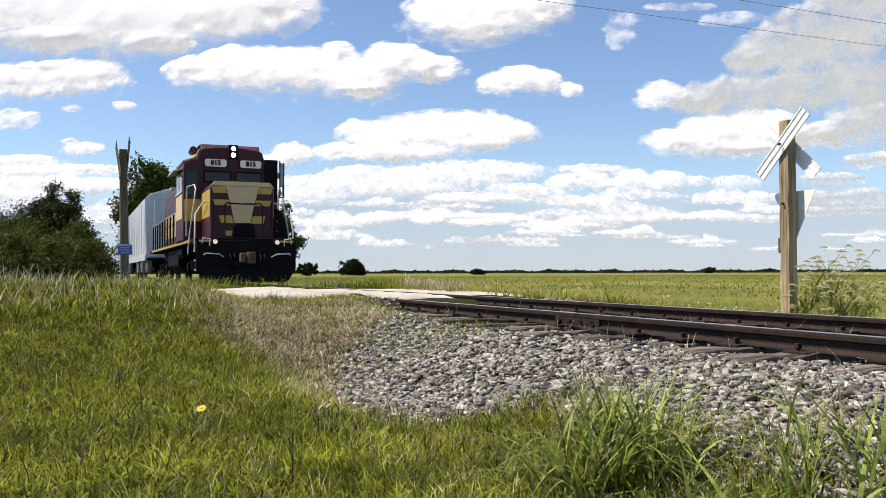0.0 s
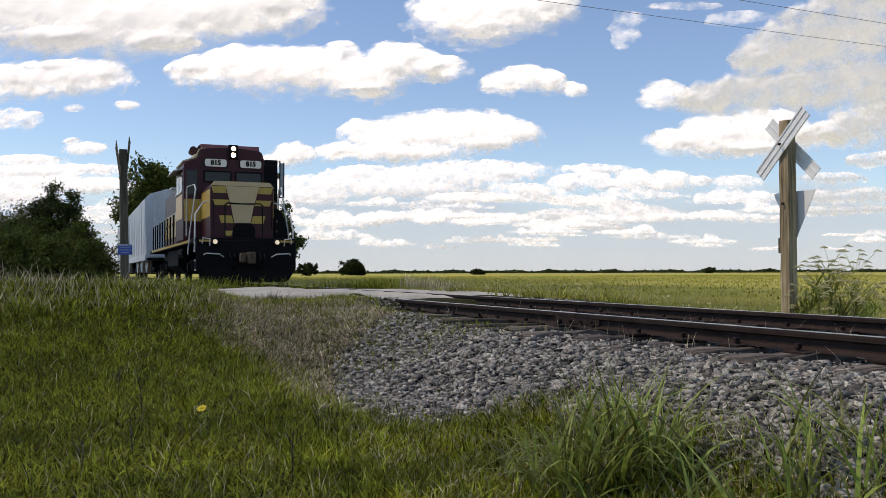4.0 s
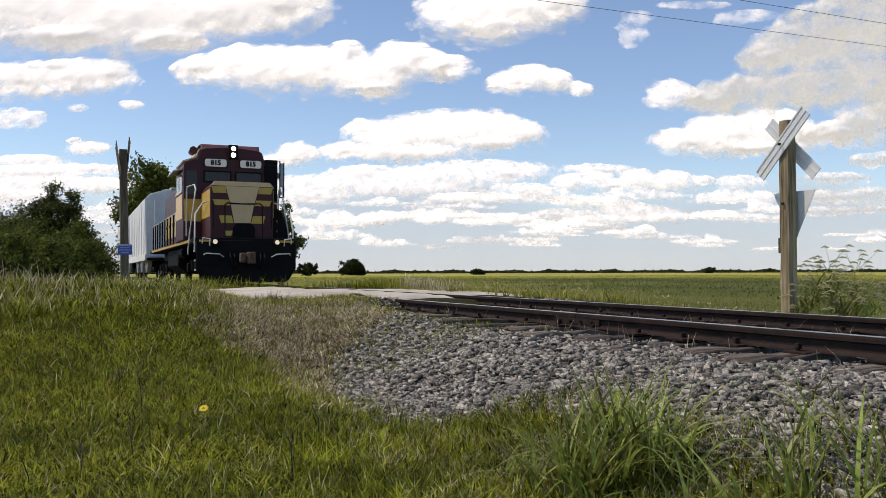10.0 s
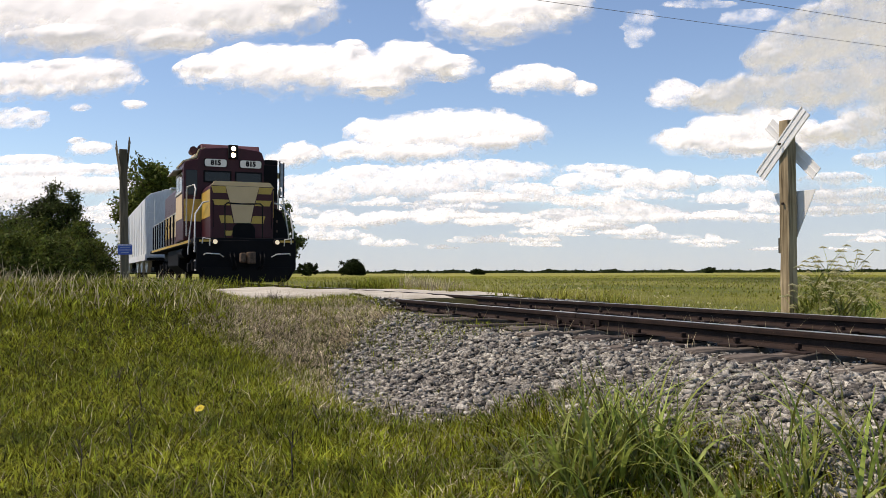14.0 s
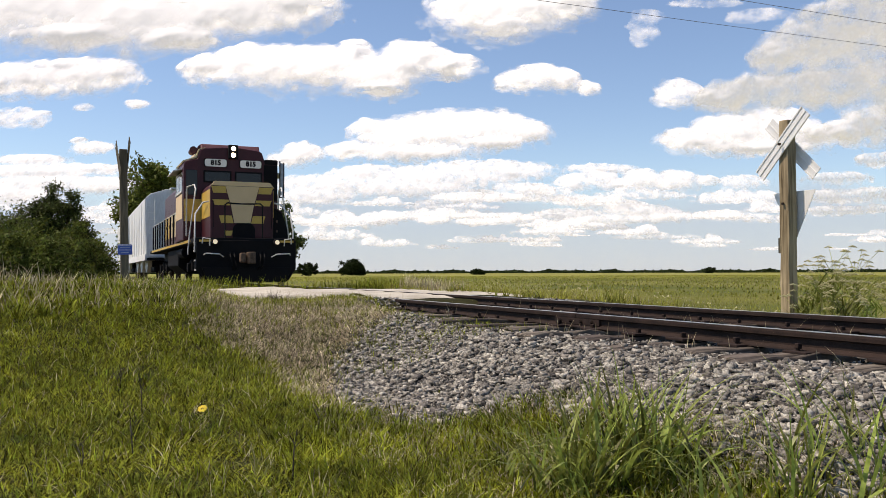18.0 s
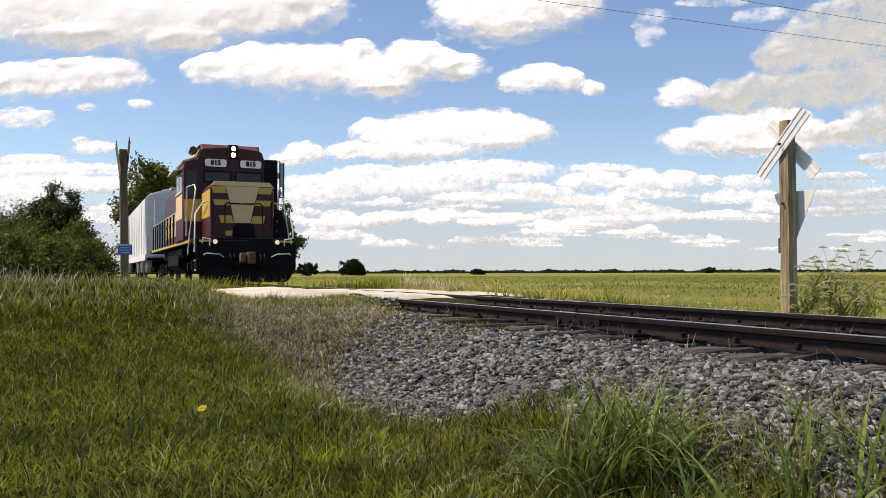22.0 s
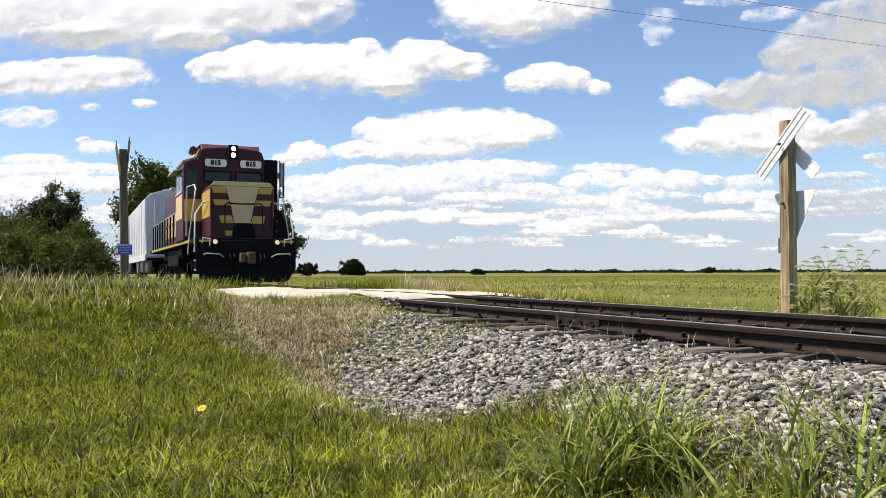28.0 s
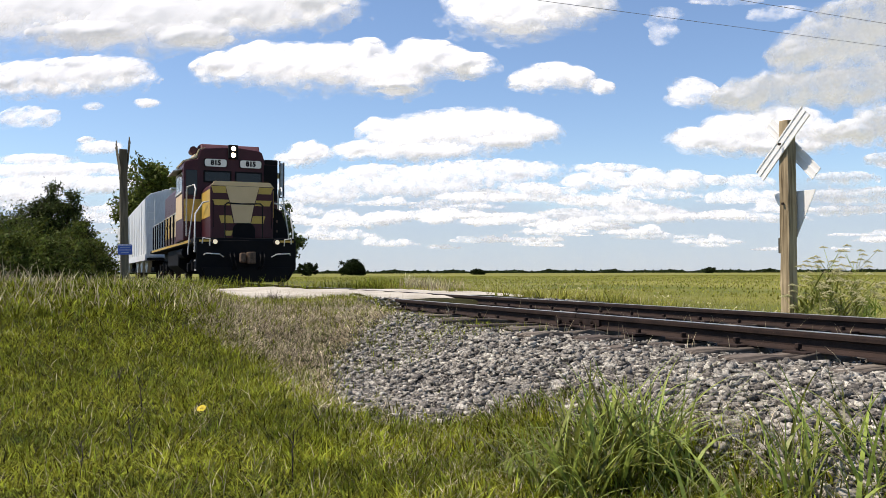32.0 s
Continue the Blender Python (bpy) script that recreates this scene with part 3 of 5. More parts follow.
        if sx > 0:
            wd = part("wind_deflector", box(B(), 1.66, 1.7, 3.17, 3.21, 2.9, 4.1, 0.01), "black", cab, "upright wind deflector in a black frame")
            part("frame", box(B(), 1.8, 1.84, 3.17, 3.21, 2.9, 4.06, 0.01), "black", wd)
            part("pane", box(B(), 1.7, 1.8, 3.18, 3.195, 2.95, 4.03), "dullglass", wd, "dusty grey glass pane")
            part("bracket", box(B(), 1.56, 1.84, 3.17, 3.21, 2.86, 2.9), "black", wd)
        part("sunshade", prism(B(), [(sx * 1.56, 3.68), (sx * 1.86, 3.62), (sx * 1.86, 3.65), (sx * 1.56, 3.74)], "y", 3.3, 5.1), "white", cab, "pale sunshade over the side window")
    # roof brow takes the lighter maroon that paints skylight on it
    part("roof_cap", prism(B(), [(2.985, 4.13), (3.3, 4.56), (5.28, 4.56), (5.28, 4.13)], "x", -0.98, 0.98, 0.03), "lit_faded", cab, "raised maroon roof with a sloped brow, lightened for fading and skylight")
    # horns and roof gear
    for x, z in ((-1.2, 4.34), (-0.95, 4.4)):
        bm = disc(B(), (x, 3.35, z), 0.13, 0.05, "y", 20)
        disc(bm, (x, 3.6, z), 0.05, 0.5, "y", 12, r2=0.11)
        box(bm, x - 0.02, x + 0.02, 3.5, 3.6, 4.2, z)
        part("horn", bm, "red", loco, "dark red air horn", True)
    for x, y in ((0.1, 3.6), (0.5, 4.4), (-0.3, 4.2)):
        bm = rod(B(), [(x, y, 4.4), (x, y, 4.55)], 0.03)
        disc(bm, (x, y, 4.56), 0.06, 0.04, "z", 14)
        part("antenna", bm, "black", loco)
    # long hood with doors
    hs = [(-0.9, 1.38), (0.9, 1.38), (0.9, 3.75), (0.7, 3.98), (-0.7, 3.98), (-0.9, 3.75)]
    hood = part("long_hood", prism(B(), hs, "y", 5.3, 16.4, 0.04), "maroon", loco, "maroon engine hood")
    for k in range(15):
        y0 = 5.6 + 0.7 * k
        for sx in (-1, 1):
            d = part("hood_door", box(B(), sx * 0.902, sx * 0.925, y0, y0 + 0.66, 1.75, 3.3, 0.008), "maroon", hood)
            part("stripe", box(B(), sx * 0.925, sx * 0.931, y0 + 0.06, y0 + 0.6, 1.85, 2.85), "cream" if k < 11 else "yellow", d, "cream band on the door")
            part("latch", box(B(), sx * 0.925, sx * 0.955, y0 + 0.56, y0 + 0.6, 2.3, 2.45), "black", d)
    for y in (7.0, 9.0, 13.0, 14.8):
        fan = part("roof_fan", disc(B(), (0, y, 4.06), 0.55, 0.18, "z", 28, bevel=0.02), "black", hood)
        part("fan_grille", disc(B(), (0, y, 4.16), 0.48, 0.02, "z", 28), "rail", fan)
    part("exhaust_stack", disc(B(), (0, 11, 4.08), 0.28, 0.22, "z", 20), "black", hood)
    # handrails
    for sx in (-1, 1):
        x = sx * 1.47
        for k in range(10):
            y = 5.7 + 1.13 * k
            part("stanchion", rod(B(), [(x, y, 1.4), (x, y, 2.45)], 0.03, 6), "black", loco, "dark handrail stanchion")
        part("handrail", rod(B(), [(x, 5.6, 2.45), (x, 16.0, 2.45)], 0.02, 6), "white", loco, "white side handrail")
        # tall grab rails at the front steps
        bm = rod(B(), [(sx * 1.5, 0.5, 0.95), (sx * 1.5, 0.5, 1.6), (sx * 1.46, 0.7, 2.1), (sx * 1.2, 1.0, 2.46), (sx * 1.02, 1.05, 2.5)], 0.024)
        part("front_handrail", bm, "white", loco, "white bent front handrail", True)
        bm = rod(B(), [(sx * 1.6, 1.35, 0.9), (sx * 1.54, 1.35, 1.6), (sx * 1.36, 1.45, 2.9), (sx * 1.38, 1.65, 3.05), (sx * 1.5, 2.5, 3.05), (sx * 1.5, 2.6, 2.9), (sx * 1.5, 2.6, 1.5)], 0.024)
        part("step_handrail", bm, "white", loco, "tall white step handrail", True)
    bm = rod(B(), [(-0.62, 0.42, 1.38), (-0.62, 0.42, 2.36), (-0.55, 0.42, 2.42), (-0.1, 0.42, 2.4), (0.45, 0.42, 2.42), (0.52, 0.42, 2.36), (0.52, 0.42, 1.38)], 0.022)
    part("end_railing", bm, "black", loco, "black railing before the nose", True)
    # tank, trucks
    part("fuel_tank", prism(B(), [(-1.35, 1.2), (1.35, 1.2), (1.35, 0.6), (1.0, 0.32), (-1.0, 0.32), (-1.35, 0.6)], "y", 6.4, 10.2, 0.05), "black", loco, "black fuel tank")
    part("air_reservoir", disc(B(), (-1.2, 5.6, 1.05), 0.2, 1.4, "y", 18, bevel=0.04), "black", loco)
    for y in (3.2, 13.4):
        truck = part("truck", box(B(), -1.12, -0.9, y - 1.9, y + 1.9, 0.5, 0.78, 0.06), "black", loco, "black four-wheel truck")
        part("side_frame", box(B(), 0.9, 1.12, y - 1.9, y + 1.9, 0.5, 0.78, 0.06), "black", truck)
        part("bolster", box(B(), -1.1, 1.1, y - 0.3, y + 0.3, 0.42, 0.9, 0.04), "black", truck)
        for sx in (-1, 1):
            for dy in (-1.35, 1.35):
                bm = disc(B(), (sx * 0.74, y + dy, 0.505), 0.5, 0.12, "x", 32, bevel=0.012)
                disc(bm, (sx * 0.7, y + dy, 0.505), 0.53, 0.025, "x", 32)
                part("wheel", bm, "rail", truck, "steel wheel")
                part("journal_box", box(B(), sx * 1.06, sx * 1.24, y + dy - 0.17, y + dy + 0.17, 0.38, 0.68, 0.03), "black", truck)
            for dy in (-0.65, 0.65):
                part("spring", disc(B(), (sx * 1.1, y + dy, 0.62), 0.1, 0.4, "z", 14), "black", truck)
    return loco


LOCO_Y = 25.4
engine = locomotive((CENTRE + 0.1, LOCO_Y, 0))
engine.scale = (0.98, 1, 1.01)


def hopper_car(at):
    """A covered hopper: y runs back from its near end."""
    car = thing("hopper_car", at, "light grey covered hopper railcar coupled behind the locomotive", "railcar")
    sec = [(-1.5, 1.15), (1.5, 1.15), (1.56, 4.2), (1.3, 4.45), (0.5, 4.72), (-0.5, 4.72), (-1.3, 4.45), (-1.56, 4.2)]
    body = part("body", prism(B(), sec, "y", 0.9, 16.0, 0.02), "silver", car, "light grey hopper body")
    part("end_sheet", prism(B(), [(-1.45, 1.2), (1.45, 1.2), (1.5, 4.15), (0.5, 4.6), (-0.5, 4.6), (-1.5, 4.15)], "y", 0.86, 0.9), "silver", body)
    part("roof_walk", box(B(), -0.3, 0.3, 0.7, 16.2, 4.74, 4.8), "silver", car)
    for k in range(8):
        part("rib", box(B(), -1.572, -1.54, 1.4 + 1.95 * k, 1.48 + 1.95 * k, 1.2, 4.15), "silver", body)
    for sx in (-1, 1):
        part("side_sill", box(B(), sx * 1.58, sx * 1.46, 0.1, 16.8, 1.0, 1.3), "silver", car)
        part("corner_post", box(B(), sx * 1.5, sx * 1.4, 0.1, 0.25, 1.0, 2.2), "silver", car)
        bm = B()
        for k in range(8):
            rod(bm, [(sx * 1.5, 0.5, 1.3 + 0.36 * k), (sx * 1.1, 0.5, 1.3 + 0.36 * k)], 0.015, 6)
        for x in (1.5, 1.1):
            rod(bm, [(sx * x, 0.5, 1.1), (sx * x, 0.5, 4.1)], 0.018, 6)
        part("ladder", bm, "silver", car)
    part("end_platform", box(B(), -1.5, 1.5, 0.0, 0.9, 1.0, 1.12), "black", car)
    part("coupler", box(B(), -0.15, 0.15, -0.9, 0.3, 0.72, 0.98, 0.03), "rail", car)
    for y in (4.5, 8.4, 12.4):
        part("hopper_bay", prism(B(), [(y - 1.6, 1.15), (y + 1.6, 1.15), (y + 0.4, 0.4), (y - 0.4, 0.4)], "x", -1.2, 1.2), "silver", car)
    for y in (1.9, 15.0):
        tr = part("truck", box(B(), -1.1, -0.9, y - 1.2, y + 1.2, 0.4, 0.7, 0.06), "black", car)
        part("side_frame", box(B(), 0.9, 1.1, y - 1.2, y + 1.2, 0.4, 0.7, 0.06), "black", tr)
        part("bolster", box(B(), -1.1, 1.1, y - 0.25, y + 0.25, 0.45, 1.0), "black", tr)
        for sx in (-1, 1):
            for dy in (-0.88, 0.88):
                part("wheel", disc(B(), (sx * 0.74, y + dy, 0.42), 0.42, 0.12, "x", 28, bevel=0.01), "rail", tr)
    return car


HOPPER_Y = 45.2
car = hopper_car((CENTRE + 0.16, HOPPER_Y, 0))
copy_thing(car, pose(CENTRE + 0.16, HOPPER_Y + 17.8, 0))


# ---- crossing posts ----
def timber(bm, w, z0, z1, seed):
    box(bm, -w, w, -w, w, z0, z1, 0.012)
    bmesh.ops.subdivide_edges(bm, edges=[e for e in bm.edges if abs(e.verts[0].co.z - e.verts[1].co.z) > 1], cuts=16)
    for v in bm.verts:
        v.co += noise.noise_vector(v.co * 4 + Vector((seed, 0, 0))) * 0.012
    return bm


def blade(bm, length, width, tilt, x, z, tall=0.0):
    """A ribbed crossbuck blade in the plane across x, tilted about its centre."""
    m = Matrix.Translation((x, 0, z)) @ Matrix.Rotation(radians(tilt), 4, "X")
    start = len(bm.verts)
    box(bm, -0.004, 0.004, -width / 2, width / 2, -length / 2, length / 2)
    for o in (-width / 2 + 0.012, 0.0, width / 2 - 0.012):
        box(bm, -0.014, 0.002, o - 0.011, o + 0.011, -length / 2, length / 2)
    bm.verts.ensure_lookup_table()
    for v in list(bm.verts)[start:]:
        v.co = m @ v.co
    return bm


def crossbuck_post(at, rz):
    """A timber post with two crossbuck blades, a yield triangle and a small box."""
    post = thing("crossbuck_post", at, "weathered timber post with white crossbuck blades and a yield triangle", "railway sign", "crossing posts", rz)
    part("timber", timber(B(), 0.082, -0.8, 2.49, 3.0), "wood", post, "split sun-bleached square timber")
    part("crossbuck_blade", blade(B(), 1.16, 0.2, 45, -0.1, 2.14), "sheet", post, "white ribbed crossbuck blade")
    part("crossbuck_blade", blade(B(), 1.16, 0.2, -45, 0.1, 2.1), "sheet", post, "white ribbed crossbuck blade")
    tri = [(-0.37, 1.48), (0.37, 1.48), (0.03, 0.8), (-0.03, 0.8)]
    part("yield_triangle", prism(B(), tri, "x", 0.12, 0.128, 0.002), "sheet", post, "pale back of a yield triangle")
    part("tag_box", box(B(), -0.07, 0.03, 0.078, 0.125, 0.6, 0.82, 0.012), "oldwood", post, "small dark metal tag")
    part("bolt", disc(B(), (-0.155, 0, 2.14), 0.02, 0.03, "x", 6), "rail", post)
    part("bolt", disc(B(), (-0.105, 0, 1.3), 0.018, 0.03, "x", 6), "rail", post)
    return post


crossbuck_post(tuple(sight(612, 0, 12.0)[:2]) + (0.0,), 3)


def edge_on_post(at, rz):
    post = thing("crossbuck_post", at, "grey splintered timber post with edge-on crossbuck and blue emergency sign", "railway sign", "crossing posts", rz)
    part("timber", timber(B(), 0.08, -0.5, 3.08, 8.0), "oldwood", post, "grey weathered timber")
    for tilt, x in ((-45, -0.1), (45, 0.1)):
        bm = blade(B(), 1.1, 0.2, tilt, x, 2.86)
        part("crossbuck_blade", bm, "oldwood", post, "weathered grey crossbuck blade seen on edge")
        part("bracket", box(B(), min(x, 0.3 * x), max(x, 0.3 * x), -0.04, 0.04, 2.78, 2.94), "rail", post)
    sign = part("emergency_sign", box(B(), -0.15, 0.15, -0.112, -0.104, 0.75, 0.98, 0.002), "blue", post, "blue emergency notification sign")
    part("border", box(B(), -0.15, 0.15, -0.1145, -0.1125, 0.955, 0.972), "sheet", sign)
    for k, w in enumerate((0.2, 0.24, 0.16)):
        part("text_bar", box(B(), -w / 2, w / 2, -0.116, -0.113, 0.9 - 0.055 * k, 0.918 - 0.055 * k), "paleblue", sign)
    return post


signpost = edge_on_post(tuple(sight(-563, 0, 18.7)[:2]) + (0.0,), 4)
signpost.matrix_basis = signpost.matrix_basis @ pose(0, 0, 0, 0, -1.1, 0)

# ---- overhead wires ----
for a, b in ((ahead(3.6, 30), ahead(18.8, 36)), (ahead(10.7, 30), ahead(17.1, 32.7))):
    d = (b - a).normalized()
    pts = []
    for k in range(25):
        t = -60 + 160 * k / 24
        p = a + d * t
        pts.append((p.x, p.y, 10.0 + 0.00012 * (t - 20) ** 2 - 0.02))
    tagged(part("overhead_wire", rod(B(), pts, 0.009, 6), "wire", None, smooth=True), "thin dark overhead utility wire", "wire", "overhead wires")


# ---- plants ----
def blades(g, x, y, z, h, w, lean, bend, rings=4):
    """Ribbon leaves as strips of quads. Returns vertices and faces."""
    n = len(x)
    a = g.uniform(0, 2 * np.pi, n)
    dx, dy = np.cos(a), np.sin(a)
    t = np.linspace(0, 1, rings)[None, :]
    out = (lean[:, None] * t + bend[:, None] * t ** 2) * h[:, None]
    up = h[:, None] * t * np.sqrt(np.clip(1 - (bend[:, None] * t) ** 2 * 0.5, 0.1, 1)) - (bend[:, None] ** 2 * h[:, None] * 0.35) * t ** 3
    wid = w[:, None] * (1 - t ** 2 * 0.92) * 0.5
    b = a + np.pi / 2 + g.uniform(-0.5, 0.5, n)
    wx, wy = np.cos(b)[:, None] * wid, np.sin(b)[:, None] * wid
    px, py, pz = x[:, None] + dx[:, None] * out, y[:, None] + dy[:, None] * out, z[:, None] + up
    left = np.stack([px - wx, py - wy, pz], -1)
    right = np.stack([px + wx, py + wy, pz], -1)
    v = np.stack([left, right], 2).reshape(n, rings * 2, 3)
    k = np.arange(rings - 1) * 2
    f = np.stack([k, k + 1, k + 3, k + 2], -1)
    f = (np.arange(n)[:, None, None] * rings * 2 + f[None]).reshape(-1, 4)
    return v.reshape(-1, 3), f


swayers = []


def turf(name, n, x, y, hlo, hhi, wlo, whi, mat, label, seed, parts=1, lift=0.0, rings=4, category="grass", lean=0.35, bend=0.5, tuft=1):
    """Grass strewn at the given places, in patches that lean in the wind."""
    g = np.random.default_rng(seed)
    grow = np.ones(len(x))
    if tuft > 1:
        m = len(x) // tuft
        grow = np.repeat(g.uniform(0.6, 1.3, m), tuft)
        x, y = np.repeat(x[:m], tuft) + g.normal(0, 0.017, m * tuft), np.repeat(y[:m], tuft) + g.normal(0, 0.017, m * tuft)
    rows = max(1, int(round(math.sqrt(parts))))
    cells = []
    for band in np.array_split(np.argsort(y), rows):
        cells += np.array_split(band[np.argsort(x[band])], max(1, parts // rows))
    for ids in cells:
        cx, cy = x[ids].mean(), y[ids].mean()
        cz = float(ground_z(cx, cy))
        z = ground_z(x[ids], y[ids]) + lift - 0.01
        m = len(ids)
        v, f = blades(g, x[ids] - cx, y[ids] - cy, z - cz, g.uniform(hlo, hhi, m) * grow[ids], g.uniform(wlo, whi, m), g.uniform(0, lean, m), g.uniform(0.05, bend, m), rings)
        ob = bulk(name, v, f, mat)
        ob.matrix_basis = Matrix.Translation((cx, cy, cz))
        tagged(ob, label, category, kind="stuff")
        if parts > 1:
            swayers.append((ob, 0.7))


def scatter(g, n, x0, x1, y0, y1):
    return g.uniform(x0, x1, n), g.uniform(y0, y1, n)


def bank_limit(y):
    """Where the green bank ends and dry thatch or stone begins."""
    return np.minimum(1.75 - 0.5 * smooth(4.6, 8.5, y) + 0.1 * np.sin(y * 2.1), toe_line(y) + 0.02)


g = np.random.default_rng(11)
# lush bank
def tufts(x, y, seed):
    """Clumpiness of the turf, 0 to 1."""
    return np.clip(0.5 + 0.38 * ripple(x, y, 5.3, seed) + 0.3 * ripple(x, y, 11.7, seed + 1), 0, 1)


def in_view(x, y):
    return (x > -0.9 - 0.62 * y) & (x < 1.2 + 1.1 * y)


x, y = scatter(g, 330000, -7.5, 2.3, 1.2, 12.0)
ok = (x < bank_limit(y) + g.normal(0, 0.18, len(x))) & in_view(x, y) & (g.random(len(x)) < 0.45 + 0.55 * tufts(x, y, 1.0)) & (g.random(len(x)) < 5.5 / (2.0 + y))
turf("grass_patch", 0, x[ok], y[ok], 0.03, 0.08, 0.006, 0.0125, "grass", "sunlit yellow-green meadow grass leaning in the wind", 21, parts=64, rings=3, lean=0.9, bend=1.1, tuft=6)
x, y = scatter(g, 420000, -7.5, 2.3, 1.2, 12.0)
ok = (x < bank_limit(y) + g.normal(0, 0.18, len(x))) & in_view(x, y) & (g.random(len(x)) < 8.5 / (2.0 + y))
turf("grass_patch", 0, x[ok], y[ok], 0.025, 0.085, 0.004, 0.0095, "grass", "short dense leafy undergrowth of the meadow", 20, parts=36, rings=3, lean=1.3, bend=1.2)
x, y = scatter(g, 5000, -7.5, 2.2, 1.2, 12.0)
ok = (x < bank_limit(y)) & in_view(x, y) & (g.random(len(x)) < tufts(x, y, 2.0))
turf("seed_grass", 0, x[ok], y[ok], 0.12, 0.22, 0.003, 0.006, "grass", "taller grass stalks among the meadow grass", 22, parts=36, lean=0.3, bend=0.5)
x, y = scatter(g, 30000, -7.5, 2.0, 1.2, 12.0)
ok = (x < bank_limit(y) + 0.2) & in_view(x, y) & (g.random(len(x)) < (0.25 + 0.75 * smooth(-2.0, 1.5, x)) * 4 / (2 + y))
turf("dry_stalks", 0, x[ok], y[ok], 0.04, 0.13, 0.003, 0.006, "straw", "dry straw stalks in the grass", 23, rings=3, lean=0.9, bend=0.8)
# rough meadow round about
x, y = scatter(g, 60000, -40, 3.0, -25, 60)
ok = ~((x > -7.5) & (y > 1.2) & (y < 12) & in_view(x, y)) & ((y < 11.5) | (y > 18.5)) & (x < 2.0) & (np.hypot(x, y) > 0.6)
turf("meadow_grass", 0, x[ok], y[ok], 0.1, 0.3, 0.012, 0.03, "grass", "rough green meadow grass round the crossing", 35, rings=3, lean=0.7, bend=0.8)
x, y = scatter(g, 42000, -9, 2.2, -6, 12)
ok = ~((y > 1.2) & in_view(x, y)) & (np.hypot(x, y) > 0.5)
turf("meadow_grass", 0, x[ok], y[ok], 0.05, 0.13, 0.01, 0.02, "grass", "short meadow grass where the camera stands", 41, rings=3, lean=0.9, bend=0.9)
# thin grass and straw at the foot of the ballast
x, y = scatter(g, 100000, 0.9, 2.9, 1.0, 4.8)
ok = (x < toe_line(y) + g.normal(0.05, 0.15, len(x))) & (g.random(len(x)) < 0.2 + 0.8 * tufts(x, y, 4.0))
turf("foot_grass", 0, x[ok], y[ok], 0.03, 0.1, 0.005, 0.011, "grass", "patchy green grass at the foot of the ballast", 27, parts=16, rings=3, lean=0.8, bend=0.9, tuft=5)
x, y = scatter(g, 40000, 1.2, 3.1, 1.0, 4.8)
ok = (x < toe_line(y) + g.normal(0.1, 0.2, len(x))) & (g.random(len(x)) < (0.35 + 0.65 * tufts(x, y, 3.0)) * (0.45 + 0.55 * smooth(1.9, 2.3, x)))
turf("dry_thatch", 0, x[ok], y[ok], 0.03, 0.1, 0.003, 0.006, "thatch", "tangled dry straw at the foot of the ballast", 28, lean=1.1, bend=1.0)
x, y = scatter(g, 8500, 0.6, 2.9, 1.4, 4.6)
ok = (x < toe_line(y) + g.normal(0.05, 0.2, len(x))) & (g.random(len(x)) < 0.25 + 0.75 * tufts(x, y, 8.0))
turf("foot_weeds", 0, x[ok], y[ok], 0.035, 0.085, 0.006, 0.012, "weed", "bright broad-bladed grass tufts below the ballast", 40, parts=9, rings=4, lean=0.6, bend=1.1, tuft=7)
# dry thatch beside the crossing
x, y = scatter(g, 90000, 0.9, 3.7, 4.6, 11.6)
ok = (x > bank_limit(y) - 0.25) & (x < 3.6 - 0.05 * (y - 6)) & (y > stone_end(x) + g.normal(0, 0.22, len(x)))
turf("dry_thatch", 0, x[ok], y[ok], 0.02, 0.06, 0.005, 0.012, "thatch", "greyish dead grass thatch beside the crossing", 24, lean=2.2, bend=1.0, tuft=6)
x, y = scatter(g, 48000, 1.0, 3.5, 6.0, 11.6)
ok = g.random(len(x)) < tufts(x, y, 5.0) * (0.3 + 0.55 * smooth(9.0, 11, y))
turf("sparse_grass", 0, x[ok], y[ok], 0.04, 0.12, 0.004, 0.008, "grass", "sparse green grass by the gravel road", 29, rings=3, lean=0.8, bend=0.8)
# weeds before the train
x, y = scatter(g, 26000, -3.0, 7.0, 18.3, 25.4)
ok = (np.abs(x - CENTRE - 0.1) > 1.75) | (y < 18.9)
turf("verge_grass", 0, x[ok], y[ok], 0.12, 0.4, 0.008, 0.018, "grass", "rough grass and weeds on the verge before the train", 30, rings=3, lean=0.5, bend=0.6)
# field beyond the track
x, y = scatter(g, 70000, 6.6, 30, -2, 42)
ok = ((x > 7.0) | (y < ROAD_A - 0.3) | (y > ROAD_B + 0.3)) & ((x - 6.4) > g.exponential(0.2, len(x))) & (g.random(len(x)) < 9 / (3 + x))
turf("field_grass", 0, x[ok], y[ok], 0.06, 0.19, 0.007, 0.016, "field", "tall mixed field grass beyond the track", 25, rings=3, lean=0.7, bend=0.8)
x, y = scatter(g, 90000, 25, 200, -60, 220)
turf("field_grass", 0, x, y, 0.08, 0.18, 0.05, 0.12, "field", "flat green field stretching to the horizon", 26, rings=3, lean=0.25)

